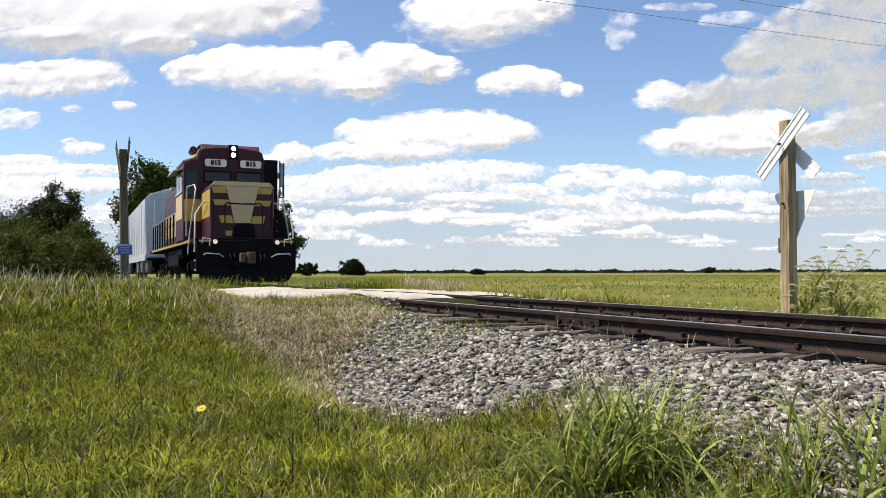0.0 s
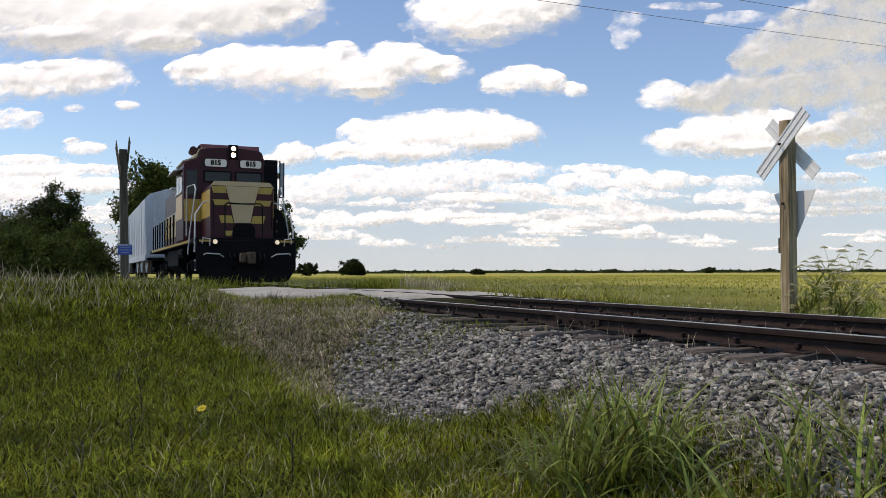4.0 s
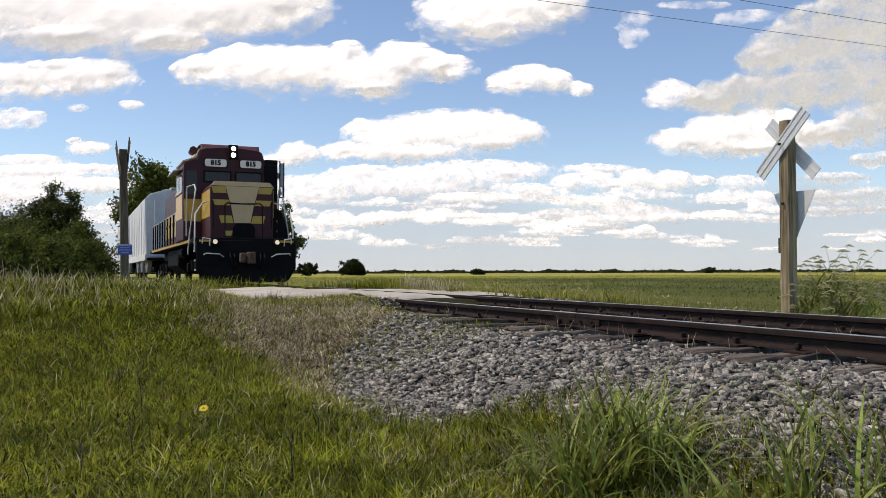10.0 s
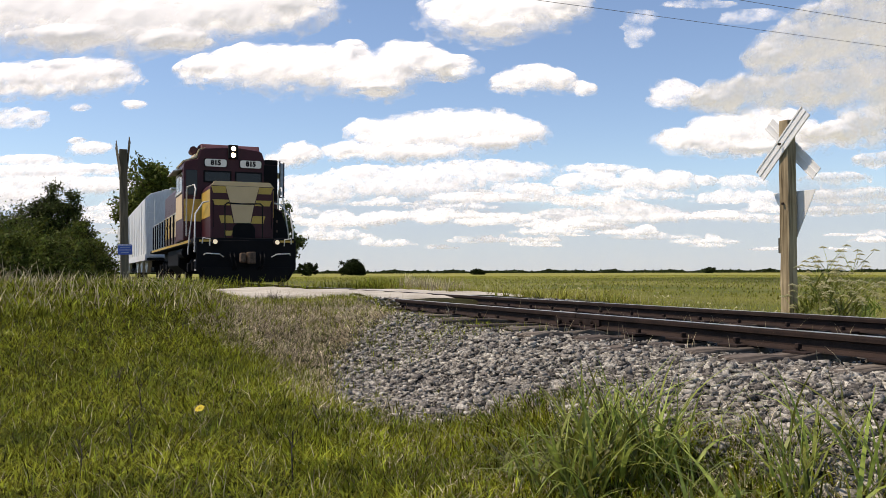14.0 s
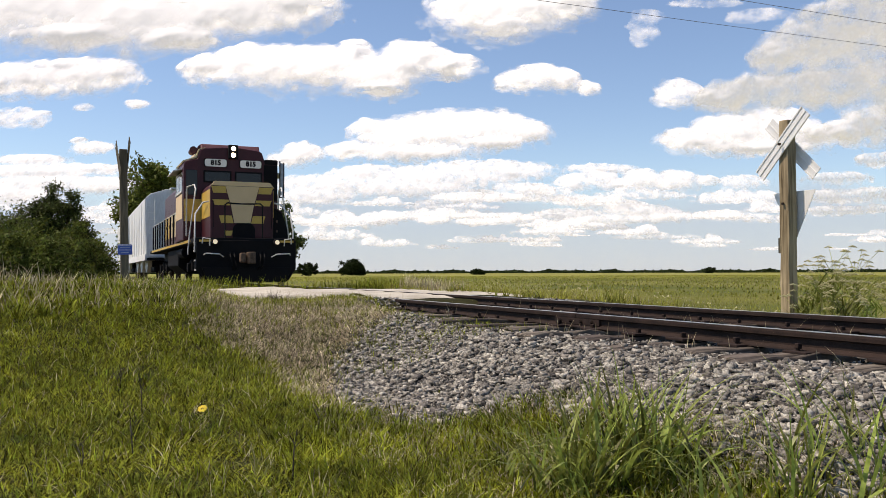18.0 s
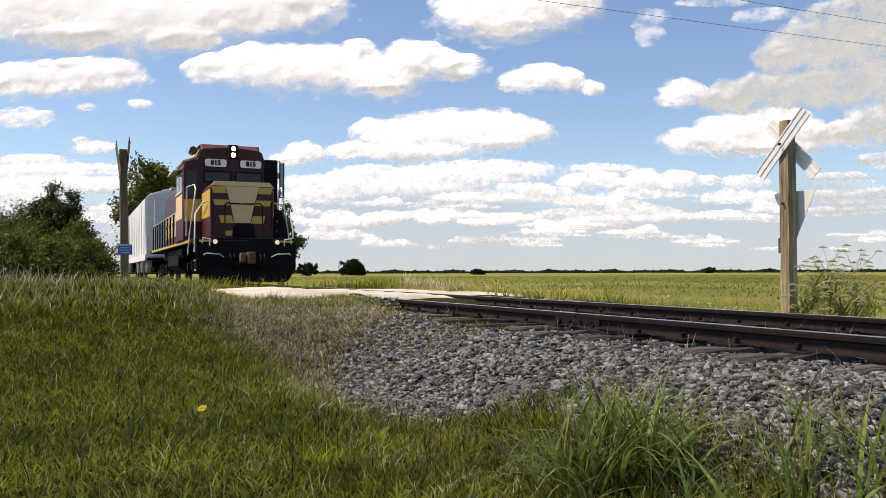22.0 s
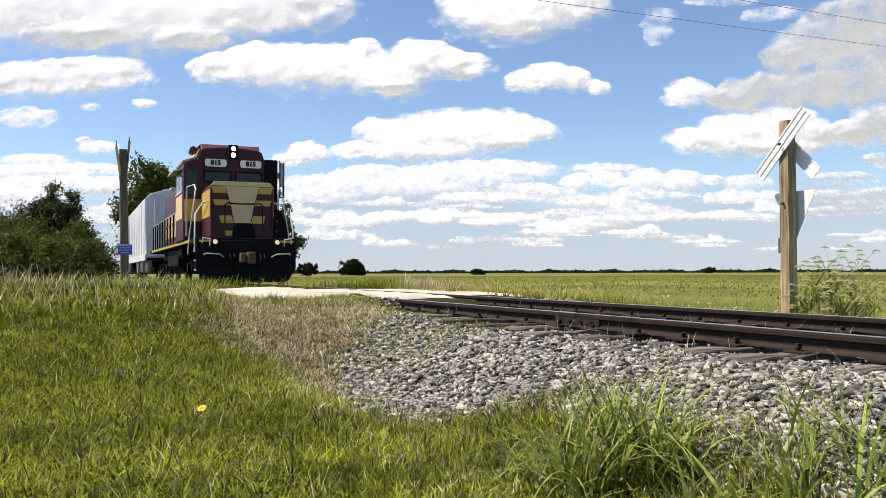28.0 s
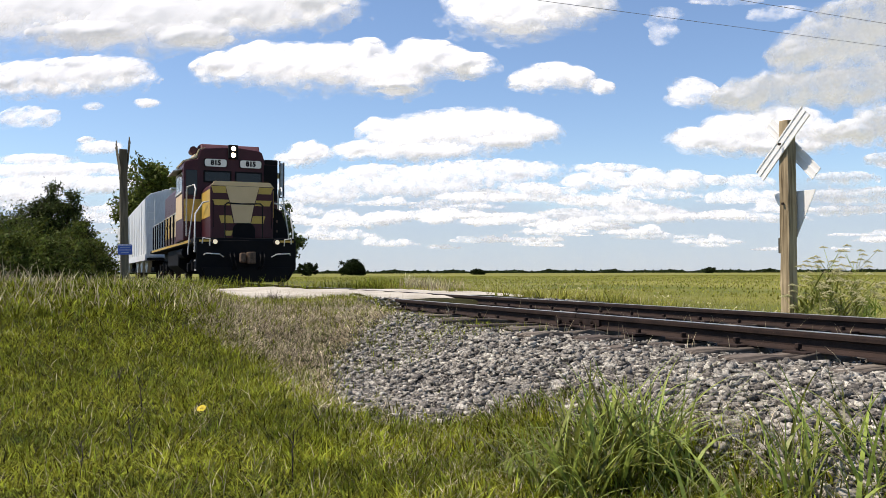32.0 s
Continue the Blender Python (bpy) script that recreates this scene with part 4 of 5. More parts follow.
x, y = scatter(g, 9000, 6.6, 16, -1, 30)
ok = g.random(len(x)) < tufts(x, y, 6.0) * 6 / x
turf("field_weeds", 0, x[ok], y[ok], 0.12, 0.36, 0.004, 0.009, "straw", "dry seeding weeds along the field edge", 31, parts=16, rings=3, lean=0.3)
x, y = scatter(g, 60000, 6.45, 15, -1, 20)
ok = (g.random(len(x)) < 0.15 + 0.85 * tufts(x * 0.4, y * 0.4, 7.0) ** 2) & (g.random(len(x)) < (7.0 / x) ** 2)
turf("field_weeds", 0, x[ok], y[ok], 0.07, 0.24, 0.008, 0.018, "field", "bushy yellow-green weeds along the field edge", 32, parts=16, rings=3, lean=0.8, bend=0.9, tuft=8)
x, y = scatter(g, 2600, 6.6, 12, 1, 18)
ok = g.random(len(x)) < tufts(x * 0.5, y * 0.5, 7.0) ** 2
turf("field_flowers", 0, x[ok], y[ok], 0.015, 0.03, 0.015, 0.03, "petal", "scattered pale yellow blossoms over the field weeds", 39, lift=0.22, rings=3, lean=1.5, category="wildflowers")
# taller seeding weeds on the crest of the bank
x, y = scatter(g, 15000, -7, 1.5, 8.2, 11.4)
ok = x < 1.5 - 0.12 * np.abs(y - 9.5)
turf("crest_weeds", 0, x[ok], y[ok], 0.06, 0.15, 0.01, 0.02, "grass", "rank weeds on the crest of the grass bank", 33, parts=16, rings=3, lean=0.8, bend=0.9, tuft=5)
x, y = scatter(g, 3000, -7, 1.4, 8.4, 11.2)
turf("crest_weeds", 0, x, y, 0.1, 0.24, 0.006, 0.013, "straw", "pale seed heads on the crest of the grass bank", 34, parts=9, rings=3, lean=0.5, bend=1.1)

# dead weeds and pale plumes
x, y = g.normal(2.35, 0.12, 160), g.normal(11.0, 0.1, 160)
turf("dead_weed", 0, x, y, 0.08, 0.2, 0.004, 0.008, "tie", "rust-brown dead weed beside the gravel road", 36, lean=0.8, bend=0.7, category="weed")
pl = [ahead(a, b) for a, b in zip(g.uniform(-6.6, -5.0, 260), g.uniform(10.2, 11.6, 260))]
turf("pale_plumes", 0, np.array([p.x for p in pl]), np.array([p.y for p in pl]), 0.25, 0.48, 0.008, 0.018, "straw", "pale plumed grass on the bank before the hedge", 37, parts=4, lean=0.2, bend=0.6)
yw = [ahead(a, b) for a, b in zip(g.uniform(-1.0, 0.6, 900), g.uniform(19.5, 22.5, 900))]
turf("yellow_weeds", 0, np.array([p.x for p in yw]), np.array([p.y for p in yw]), 0.2, 0.5, 0.012, 0.03, "straw", "yellowish weeds beyond the crossing", 38, parts=4, lean=0.5, bend=0.7)


def dry_stalk(at, height, seed):
    """A dark leafless stalk with a few short twigs."""
    R = random.Random(seed)
    t = thing("dry_stalk", at, "dark brown dry weed stalk standing in the grass", "weed", "dry stalks")
    bm = rod(B(), [(0, 0, -0.03), (R.uniform(-0.02, 0.02), 0.01, height * 0.6), (R.uniform(-0.04, 0.04), 0.02, height)], [0.004, 0.003, 0.0015], 5)
    part("stalk", bm, "tie", t)
    for k in range(5):
        z = height * R.uniform(0.35, 0.9)
        a = k * 2.2
        part("twig", rod(B(), [(0, 0.01, z), (math.cos(a) * 0.04, math.sin(a) * 0.04, z + 0.05)], [0.002, 0.001], 4), "tie", t)
    swayers.append((t, 1.5))


for k, (u, d, h) in enumerate(((-530, 4.9, 0.24), (-545, 4.0, 0.2), (-265, 3.6, 0.22), (-575, 5.4, 0.2), (-220, 4.4, 0.16), (-640, 3.6, 0.16))):
    p = sight(u, 0, d)
    dry_stalk((p.x, p.y, float(ground_z(p.x, p.y))), h, 90 + k)

# ---- trees ----
def tree(at, height, width, leaves, leaf_size, mat, label, name="tree", seed=1, trunk=0.12, base=0.25, shape=1.0, tight=0.045):
    """A tapered trunk with limbs, and a crown of leaf sprays gathered round the limb ends."""
    R = random.Random(seed)
    g = np.random.default_rng(seed)
    t = thing(name, at, label, "shrub" if name == "shrub" else "tree")
    bm = B()
    top = Vector((R.uniform(-0.1, 0.1) * width, R.uniform(-0.1, 0.1) * width, height * 0.8))
    rod(bm, [(0, 0, -0.6), top * 0.35, top * 0.7, top], [trunk, trunk * 0.8, trunk * 0.5, trunk * 0.15], 8)
    ends = []
    for k in range(16):
        h0 = R.uniform(base, 0.75)
        a = k * 2.4 + R.uniform(-0.3, 0.3)
        reach = width * 0.5 * R.uniform(0.55, 1.0) * (1.15 - h0 * 0.75 * shape)
        st = top * h0
        e = st + Vector((math.cos(a) * reach, math.sin(a) * reach, height * R.uniform(0.08, 0.25)))
        mid = (st + e) / 2 + Vector((0, 0, -0.04 * height))
        rod(bm, [st, mid, e], [trunk * 0.4, trunk * 0.25, trunk * 0.08], 6)
        ends += [e, mid, (mid + e) / 2]
    ends += [top, top * 0.95, top + Vector((0, 0, height * 0.12))]
    part("trunk", bm, "bark", t, "brown bark trunk and limbs", True)
    nc = max(40, leaves // 90)
    spread = width * 0.085
    c = np.array([e[:] for e in ends])[g.integers(0, len(ends), nc)] + g.normal(0, 1, (nc, 3)) * np.array([spread, spread, spread * 0.8])
    p = c[g.integers(0, nc, leaves)] + g.normal(0, 1, (leaves, 3)) * width * tight
    p[:, 2] = np.clip(p[:, 2], 0.05 * height, height * 1.04)
    u = g.normal(0, 1, (leaves, 3))
    u /= np.linalg.norm(u, axis=1)[:, None]
    w = np.cross(u, g.normal(0, 1, (leaves, 3)))
    w /= np.linalg.norm(w, axis=1)[:, None]
    s = leaf_size * g.uniform(0.5, 1.3, (leaves, 1))
    v = np.stack([p - u * s, p + w * s * 0.4, p + u * s, p - w * s * 0.4], 1)
    f = np.arange(leaves * 4).reshape(-1, 4)
    part_ob = bulk("crown", v.reshape(-1, 3), f, mat, t)
    tagged(part_ob, label="ragged leafy crown")
    return t


def footing(u, depth):
    p = sight(u, 0, depth)
    return (p.x, p.y, float(ground_z(p.x, p.y)))


tree(footing(-500, 112), 18.0, 11.0, 22000, 0.3, "leaf", "broad leafy green tree behind the railcars", seed=3, trunk=0.5, base=0.36)
tree(footing(-287, 60), 6.2, 3.6, 6000, 0.15, "leafmid", "leafy tree standing behind the locomotive", seed=4, trunk=0.25, base=0.08)
tree(footing(-606, 46), 3.4, 3.0, 2200, 0.09, "leaf", "thin leafy sapling by the railcars", seed=5, trunk=0.1)
for u, d, h, w, sd in ((-697, 38, 5.2, 1.6, 6), (-653, 38, 4.85, 1.6, 7), (-742, 40, 4.3, 2.4, 8), (-790, 40, 4.0, 2.6, 18)):
    tree(footing(u, d), h, w, 20000, 0.072, "leafmid", "dark dense cedar-like tree in the hedge", seed=sd, base=0.1, shape=0.5, tight=0.085)
for u, d, h, w, sd in ((-770, 27, 2.6, 3.0, 9), (-715, 26, 2.5, 3.0, 10), (-665, 27, 2.45, 2.6, 11), (-625, 30, 2.2, 2.4, 12), (-690, 24, 2.0, 2.6, 13), (-760, 24, 2.2, 2.8, 14), (-840, 26, 3.2, 3.2, 15)):
    tree(footing(u, d), h, w, 14000, 0.06, "leaf", "green leafy shrub in the hedge beside the track", "shrub", sd, 0.05, 0.05)

# far woods along the horizon
g = np.random.default_rng(31)
tree(footing(-160, 330), 6.0, 8.0, 9000, 0.5, "leafdark", "lone round dark tree far across the field", seed=41, trunk=0.3, base=0.1, shape=0.3, tight=0.06)
tree(footing(-238, 260), 5.0, 6.0, 1800, 0.5, "leafdark", "dark tree at the far edge of the field", seed=42, trunk=0.3, base=0.1, shape=0.3)
tree(footing(63, 420), 2.7, 6.5, 2500, 0.45, "leafdark", "low dark tree at the far edge of the field", seed=43, trunk=0.3, base=0.1, shape=0.3)
tree(footing(472, 700), 4.8, 9.0, 2000, 0.7, "leafdark", "small dark tree on the horizon", seed=44, trunk=0.3, base=0.1, shape=0.3)
n = 60000
uu = g.uniform(-900, 1000, n)
dd = 1250 + 60 * np.sin(uu * 0.021) + g.normal(0, 25, n)
lump = 3.4 + 1.6 * np.sin(uu * 0.09) * np.sin(uu * 0.023 + 1) + 1.6 * np.maximum(0, np.sin(uu * 0.31 + np.sin(uu * 0.05) * 3)) ** 6
sx = uu * dd / 1500
P = np.stack([SIDE[0] * sx + VIEW[0] * dd, SIDE[1] * sx + VIEW[1] * dd, -0.7 + lump * g.random(n) ** 0.8], -1)
U = g.normal(0, 1, (n, 3))
U /= np.linalg.norm(U, axis=1)[:, None]
W = np.cross(U, g.normal(0, 1, (n, 3)))
W /= np.linalg.norm(W, axis=1)[:, None]
S = g.uniform(0.7, 1.6, (n, 1))
V = np.stack([P - U * S, P + W * S * 0.6, P + U * S, P - W * S * 0.6], 1)
tagged(bulk("far_woods", V.reshape(-1, 3), np.arange(n * 4).reshape(-1, 4), "leafdark"), "thin dark line of distant woods on the horizon", "woods", kind="stuff")


# ---- tall clumps in front ----
def clump(at, height, spread, bunches, leaves, label, seed, width=0.022):
    """A tussock: bunches of long arching leaves, each leaf a part; the bunches sway."""
    g = np.random.default_rng(seed)
    t = thing("grass_clump", at, label, "grass clump", "tall grass clumps")
    for k in range(bunches):
        bx, by = g.normal(0, spread * 0.45, 2)
        bz = float(ground_z(at[0] + bx, at[1] + by)) - at[2]
        b = new("leaf_bunch")
        b.parent = t
        b.matrix_basis = Matrix.Translation((bx, by, bz))
        tagged(b, label="bunch of long blades")
        for i in range(leaves):
            if i < 2:
                start, h, w, le, be = -0.02, height * g.uniform(0.6, 1.0), width * 0.5, g.uniform(0.0, 0.3), g.uniform(0.0, 0.4)
            else:
                start, h, w, le, be = height * g.uniform(0, 0.34) - 0.02, height * g.uniform(0.4, 0.85), width * g.uniform(0.6, 1.5), g.uniform(0.05, 0.55), g.uniform(0.15, 1.25)
            v, f = blades(g, g.normal(0, 0.03, 1), g.normal(0, 0.03, 1), np.array([start]), np.array([h]), np.array([w]), np.array([le]), np.array([be]), 8)
            bulk("leaf", v, f, "weed", b, True)
        swayers.append((b, 4.5))
    return t


def on_ground(p):
    return (p.x, p.y, float(ground_z(p.x, p.y)))


clump(on_ground(sight(300, 0, 3.4)), 0.5, 0.24, 17, 14, "tall arching grass clump growing at the ballast edge", 51, 0.013)
clump(on_ground(sight(690, 0, 2.8)), 0.47, 0.28, 8, 12, "tall sparse grass clump beside the track", 52, 0.011)
clump(on_ground(sight(190, 0, 3.3)), 0.34, 0.2, 5, 14, "shorter grass tuft at the ballast edge", 53, 0.012)
clump(on_ground(sight(500, 0, 2.45)), 0.34, 0.2, 4, 12, "low broad-bladed grass tuft", 54, 0.018)
clump(on_ground(sight(5, 0, 2.5)), 0.22, 0.14, 3, 9, "small weed tuft in the grass", 55, 0.01)


def umbel_weed(at, height, seed):
    """A branching weed with flat pale flower heads; leaves low on the stem."""
    R = random.Random(seed)
    t = thing("flowering_weed", at, "tall weed with pale white flower heads beyond the track", "wildflower", "flowering weeds")
    stem = B()
    rod(stem, [(0, 0, -0.05), (0.02, 0.0, height * 0.5), (0.0, 0.03, height * 0.8)], [0.007, 0.005, 0.003], 6)
    heads = []
    for k in range(24):
        h0 = R.uniform(0.25, 0.8) * height
        a = k * 2.4
        e = Vector((math.cos(a) * R.uniform(0.1, 0.32), math.sin(a) * R.uniform(0.1, 0.32), min(height, h0 + R.uniform(0.2, 0.4))))
        part("branch", rod(B(), [(0, 0.01, h0), (e.x * 0.6, e.y * 0.6, h0 * 0.4 + e.z * 0.6), e], [0.003, 0.0025, 0.002], 5), "weed", t)
        heads.append(e)
    part("stem", stem, "weed", t, "thin green stem")
    for e in heads:
        bm = B()
        for k in range(11):
            a, r = k * 2.4, 0.015 * math.sqrt(k)
            bmesh.ops.create_icosphere(bm, subdivisions=1, radius=0.013, matrix=Matrix.Translation((e.x + math.cos(a) * r, e.y + math.sin(a) * r, e.z + 0.01 - r * 0.5)) @ Matrix.Diagonal((1, 1, 0.5, 1)))
        part("flower_head", bm, "petal", t, "flat white flower head")
    gg = np.random.default_rng(seed)
    n = 70
    v, f = blades(gg, gg.normal(0, 0.08, n), gg.normal(0, 0.08, n), gg.uniform(0, height * 0.6, n), gg.uniform(0.12, 0.3, n), gg.uniform(0.015, 0.03, n), gg.uniform(0.3, 0.9, n), gg.uniform(0.2, 0.9, n), 4)
    tagged(bulk("foliage", v, f, "weed", t), label="narrow green leaves")
    swayers.append((t, 1.2))
    return t


for k, (u, d, h) in enumerate(((684, 11.0, 1.27), (664, 11.4, 1.05), (728, 11.2, 1.24), (704, 10.6, 0.85), (640, 11.8, 0.75), (752, 11.6, 0.85))):
    umbel_weed(on_ground(sight(u, 0, d)), h, 60 + k)


def dandelion(at, height):
    t = thing("dandelion", at, "single bright yellow wildflower on a thin stem in the grass", "wildflower")
    part("stem", rod(B(), [(0, 0, -0.02), (0.01, 0, height * 0.6), (0, 0, height)], 0.002, 5), "weed", t)
    bm = B()
    for k in range(26):
        a, r = k * 2.4, 0.0032 * math.sqrt(k)
        prism(bm, [(r, -0.002), (r + 0.009, -0.004), (r + 0.011, 0.0), (r + 0.009, 0.004), (r, 0.002)], "z", height + 0.004 - r * 0.3, height + 0.006 - r * 0.3)
        bm.verts.ensure_lookup_table()
        turn = Matrix.Rotation(a, 3, "Z")
        for v in bm.verts[-10:]:
            v.co = turn @ v.co
    tip = Matrix.Translation((0, 0, height)) @ Matrix.Rotation(radians(30), 4, "X") @ Matrix.Rotation(radians(-18), 4, "Y") @ Matrix.Translation((0, 0, -height))
    bmesh.ops.transform(bm, matrix=tip, verts=bm.verts)
    part("petals", bm, "dandelion", t, "bright yellow petals")
    swayers.append((t, 3.0))


dandelion(on_ground(sight(-427, 0, 4.4)), 0.15)


# ---- stray stalks between the rails ----
g = np.random.default_rng(77)
x, y = scatter(g, 420, 3.4, 6.2, 1.5, 10.5)
turf("track_weeds", 0, x, y, 0.06, 0.2, 0.003, 0.006, "straw", "stray dry stalks between the rails", 78, lean=0.6, bend=0.6)


# ---- clouds ----
def cloud_material():
    m = bpy.data.materials.new("cloud")
    m.use_nodes = True
    nt = m.node_tree
    nt.nodes.remove(nt.nodes["Principled BSDF"])
    at = nt.nodes.new("ShaderNodeAttribute")
    at.attribute_name = "puff"
    tc = nt.nodes.new("ShaderNodeTexCoord")
    no = nt.nodes.new("ShaderNodeTexNoise")
    no.inputs["Scale"].default_value, no.inputs["Detail"].default_value = 0.022, 10
    nt.links.new(tc.outputs["Object"], no.inputs["Vector"])
    sub = nt.nodes.new("ShaderNodeMath")
    sub.operation = "MULTIPLY_ADD"
    nt.links.new(no.outputs[0], sub.inputs[0])
    sub.inputs[1].default_value = 1.2
    nt.links.new(at.outputs["Fac"], sub.inputs[2])
    mr = nt.nodes.new("ShaderNodeMapRange")
    mr.interpolation_type = "SMOOTHSTEP"
    mr.inputs["From Min"].default_value, mr.inputs["From Max"].default_value = 0.52, 1.35
    nt.links.new(sub.outputs[0], mr.inputs["Value"])
    di, tl, em, tp = (nt.nodes.new(k) for k in ("ShaderNodeBsdfDiffuse", "ShaderNodeBsdfTranslucent", "ShaderNodeEmission", "ShaderNodeBsdfTransparent"))
    di.inputs[0].default_value = tl.inputs[0].default_value = (0.44, 0.455, 0.48, 1)
    # a faint glow of its own stands in for light scattered inside the cloud
    em.inputs[0].default_value, em.inputs[1].default_value = (0.92, 0.96, 1, 1), 0.285
    mx = nt.nodes.new("ShaderNodeMixShader")
    mx.inputs[0].default_value = 0.12
    nt.links.new(di.outputs[0], mx.inputs[1])
    nt.links.new(tl.outputs[0], mx.inputs[2])
    ad = nt.nodes.new("ShaderNodeAddShader")
    nt.links.new(mx.outputs[0], ad.inputs[0])
    nt.links.new(em.outputs[0], ad.inputs[1])
    fin = nt.nodes.new("ShaderNodeMixShader")
    nt.links.new(mr.outputs[0], fin.inputs[0])
    nt.links.new(tp.outputs[0], fin.inputs[1])
    nt.links.new(ad.outputs[0], fin.inputs[2])
    nt.links.new(fin.outputs[0], nt.nodes["Material Output"].inputs[0])
    return m


# painted haze: a blue copy of the cloud material that glows by itself
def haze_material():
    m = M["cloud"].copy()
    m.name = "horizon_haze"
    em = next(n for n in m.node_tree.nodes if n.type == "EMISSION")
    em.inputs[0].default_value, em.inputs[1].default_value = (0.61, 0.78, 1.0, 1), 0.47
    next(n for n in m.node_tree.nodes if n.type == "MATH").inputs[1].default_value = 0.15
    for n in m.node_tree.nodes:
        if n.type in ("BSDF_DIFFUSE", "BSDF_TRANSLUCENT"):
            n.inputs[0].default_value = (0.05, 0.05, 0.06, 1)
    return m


M["cloud"] = cloud_material()
drifters = []
SIDE3, VIEW3 = Vector((*SIDE, 0)), Vector((*VIEW, 0))


def value_noise(x, y, seed, octaves=4, gain=0.5):
    """Smooth lattice noise in -1 to 1, summed over octaves."""
    table = np.random.default_rng(seed).uniform(-1, 1, (64, 64))
    total, size = np.zeros(np.shape(x)), 0.0
    for k in range(octaves):
        a, b = np.asarray(x) * 2.03 ** k + 7.3 * k, np.asarray(y) * 2.03 ** k + 3.1 * k
        i, j = np.floor(a).astype(int), np.floor(b).astype(int)
        p, q = a - i, b - j
        p, q = p * p * (3 - 2 * p), q * q * (3 - 2 * q)
        at = lambda m, n: table[m % 64, n % 64]
        total += gain ** k * ((at(i, j) * (1 - p) + at(i + 1, j) * p) * (1 - q) + (at(i, j + 1) * (1 - p) + at(i + 1, j + 1) * p) * q)
        size += gain ** k
    return total / size


def cloud(puffs, label, wisp=0.5, step=3.0, thick=1.0, seed=0, peak=1.0, far=0.0, lean=0.9, flat=0.95, budding=True):
    """A cumulus built of puffs (bearing, rise, half width, half height) with smaller buds on their tops: a closed, lumpy shell, crisp above and soft below, that drifts with the wind."""
    R = random.Random(seed * 7 + 1)
    P = [tuple(map(float, p)) for p in puffs]
    for a, b, ra, rb in list(P) if budding else []:
        for k in range(int(3 + 4 * ra / rb)):
            th = radians(R.uniform(-5, 185))
            s = rb * R.uniform(0.2, 0.42)
            P.append((a + ra * 0.86 * math.cos(th), b + rb * 0.84 * math.sin(th), s * R.uniform(1.0, 1.5), s))
    P = np.array(P)
    main = np.array(puffs, float)
    u0, u1 = (P[:, 0] - 1.4 * P[:, 2]).min() - 10, (P[:, 0] + 1.4 * P[:, 2]).max() + 10
    v0, v1 = (P[:, 1] - 1.5 * P[:, 3]).min() - 10, (P[:, 1] + 1.4 * P[:, 3]).max() + 10
    cu, cv = (u0 + u1) / 2, (v0 + v1) / 2
    depth = far or min(3600.0 + 75 * (seed * 5 % 14), 500 * 1500 / max(cv, 1))
    us, vs = np.arange(u0, u1 + step, step), np.arange(v0, v1 + step, step)
    Ug, Vg = np.meshgrid(us, vs, indexing="ij")
    size = float(np.median(main[:, 3]))
    warp_u = Ug + size * 0.28 * value_noise(Ug / (size * 0.8), Vg / (size * 0.8), seed + 50)
    warp_v = Vg + size * 0.22 * value_noise(Ug / (size * 0.8), Vg / (size * 0.8), seed + 90)
    d, body, above = np.full(Ug.shape, -9.0), np.full(Ug.shape, -9.0), np.full(Ug.shape, -9.0)
    for n, (a, b, ra, rb) in enumerate(P):
        rise = (warp_v - b) / rb
        e = 1.22 - np.sqrt(((warp_u - a) / ra) ** 2 + np.where(rise < 0, rise / flat, rise) ** 2)
        above = np.where(e > d, rise, above)
        d = np.logaddexp(d * 9, e * 9) / 9
        if n < len(main):
            body = np.logaddexp(body * 5, e * 5) / 5
    fine = value_noise(Ug / (size * 0.45), Vg / (size * 0.4), seed, 5, 0.6)
    lump = value_noise(Ug / (size * 0.9), Vg / (size * 0.8), seed + 20, 2)
    crisp = 1.0 if far else 0.5 + 0.75 * smooth(-0.6, 0.6, above)
    dens = np.minimum((d + 0.12) * crisp, peak) + wisp * 0.5 * fine * (1 if peak > 0.2 else 0.5)
    h = np.sqrt(np.clip(0.85 * body + 0.15 * d + 0.15, 0, 1.2)) * size * 1.1 * thick * (1 + 0.08 * lump)
    k = depth / 1500
    keep = dens > -0.12
    inner = np.zeros_like(keep)
    inner[1:-1, 1:-1] = keep[1:-1, 1:-1] & keep[:-2, 1:-1] & keep[2:, 1:-1] & keep[1:-1, :-2] & keep[1:-1, 2:]
    ids = np.full(d.shape, -1)
    ids[keep] = np.arange(keep.sum())
    n = int(keep.sum())
    bids = ids.copy()
    bids[inner] = n + np.arange(inner.sum())

    def cells(i):
        q = np.stack([i[:-1, :-1], i[1:, :-1], i[1:, 1:], i[:-1, 1:]], -1).reshape(-1, 4)
        return q[(q >= 0).all(1)]

    q, qb = cells(ids), cells(bids)
    if not len(q):
        return None
    same = (q == qb).all(1)
    uu, vv = Ug - cu, Vg - cv
    front = np.stack([uu * k, (vv * lean - h) * k, vv * k], -1)[keep]
    back = np.stack([uu * k, (vv * lean + h * 0.6) * k + 2.0, vv * k], -1)[inner]
    ob = bulk("cloud", np.concatenate([front, back]), np.concatenate([q, qb[~same][:, ::-1]]), "cloud", None, True)
    at = ob.data.attributes.new("puff", "FLOAT", "POINT")
    at.data.foreach_set("value", np.concatenate([dens[keep], dens[inner]]).astype(np.float32))
    tagged(ob, label, "cloud", "drifting clouds")
    drifters.append((ob, cu, cv, depth))
    return ob


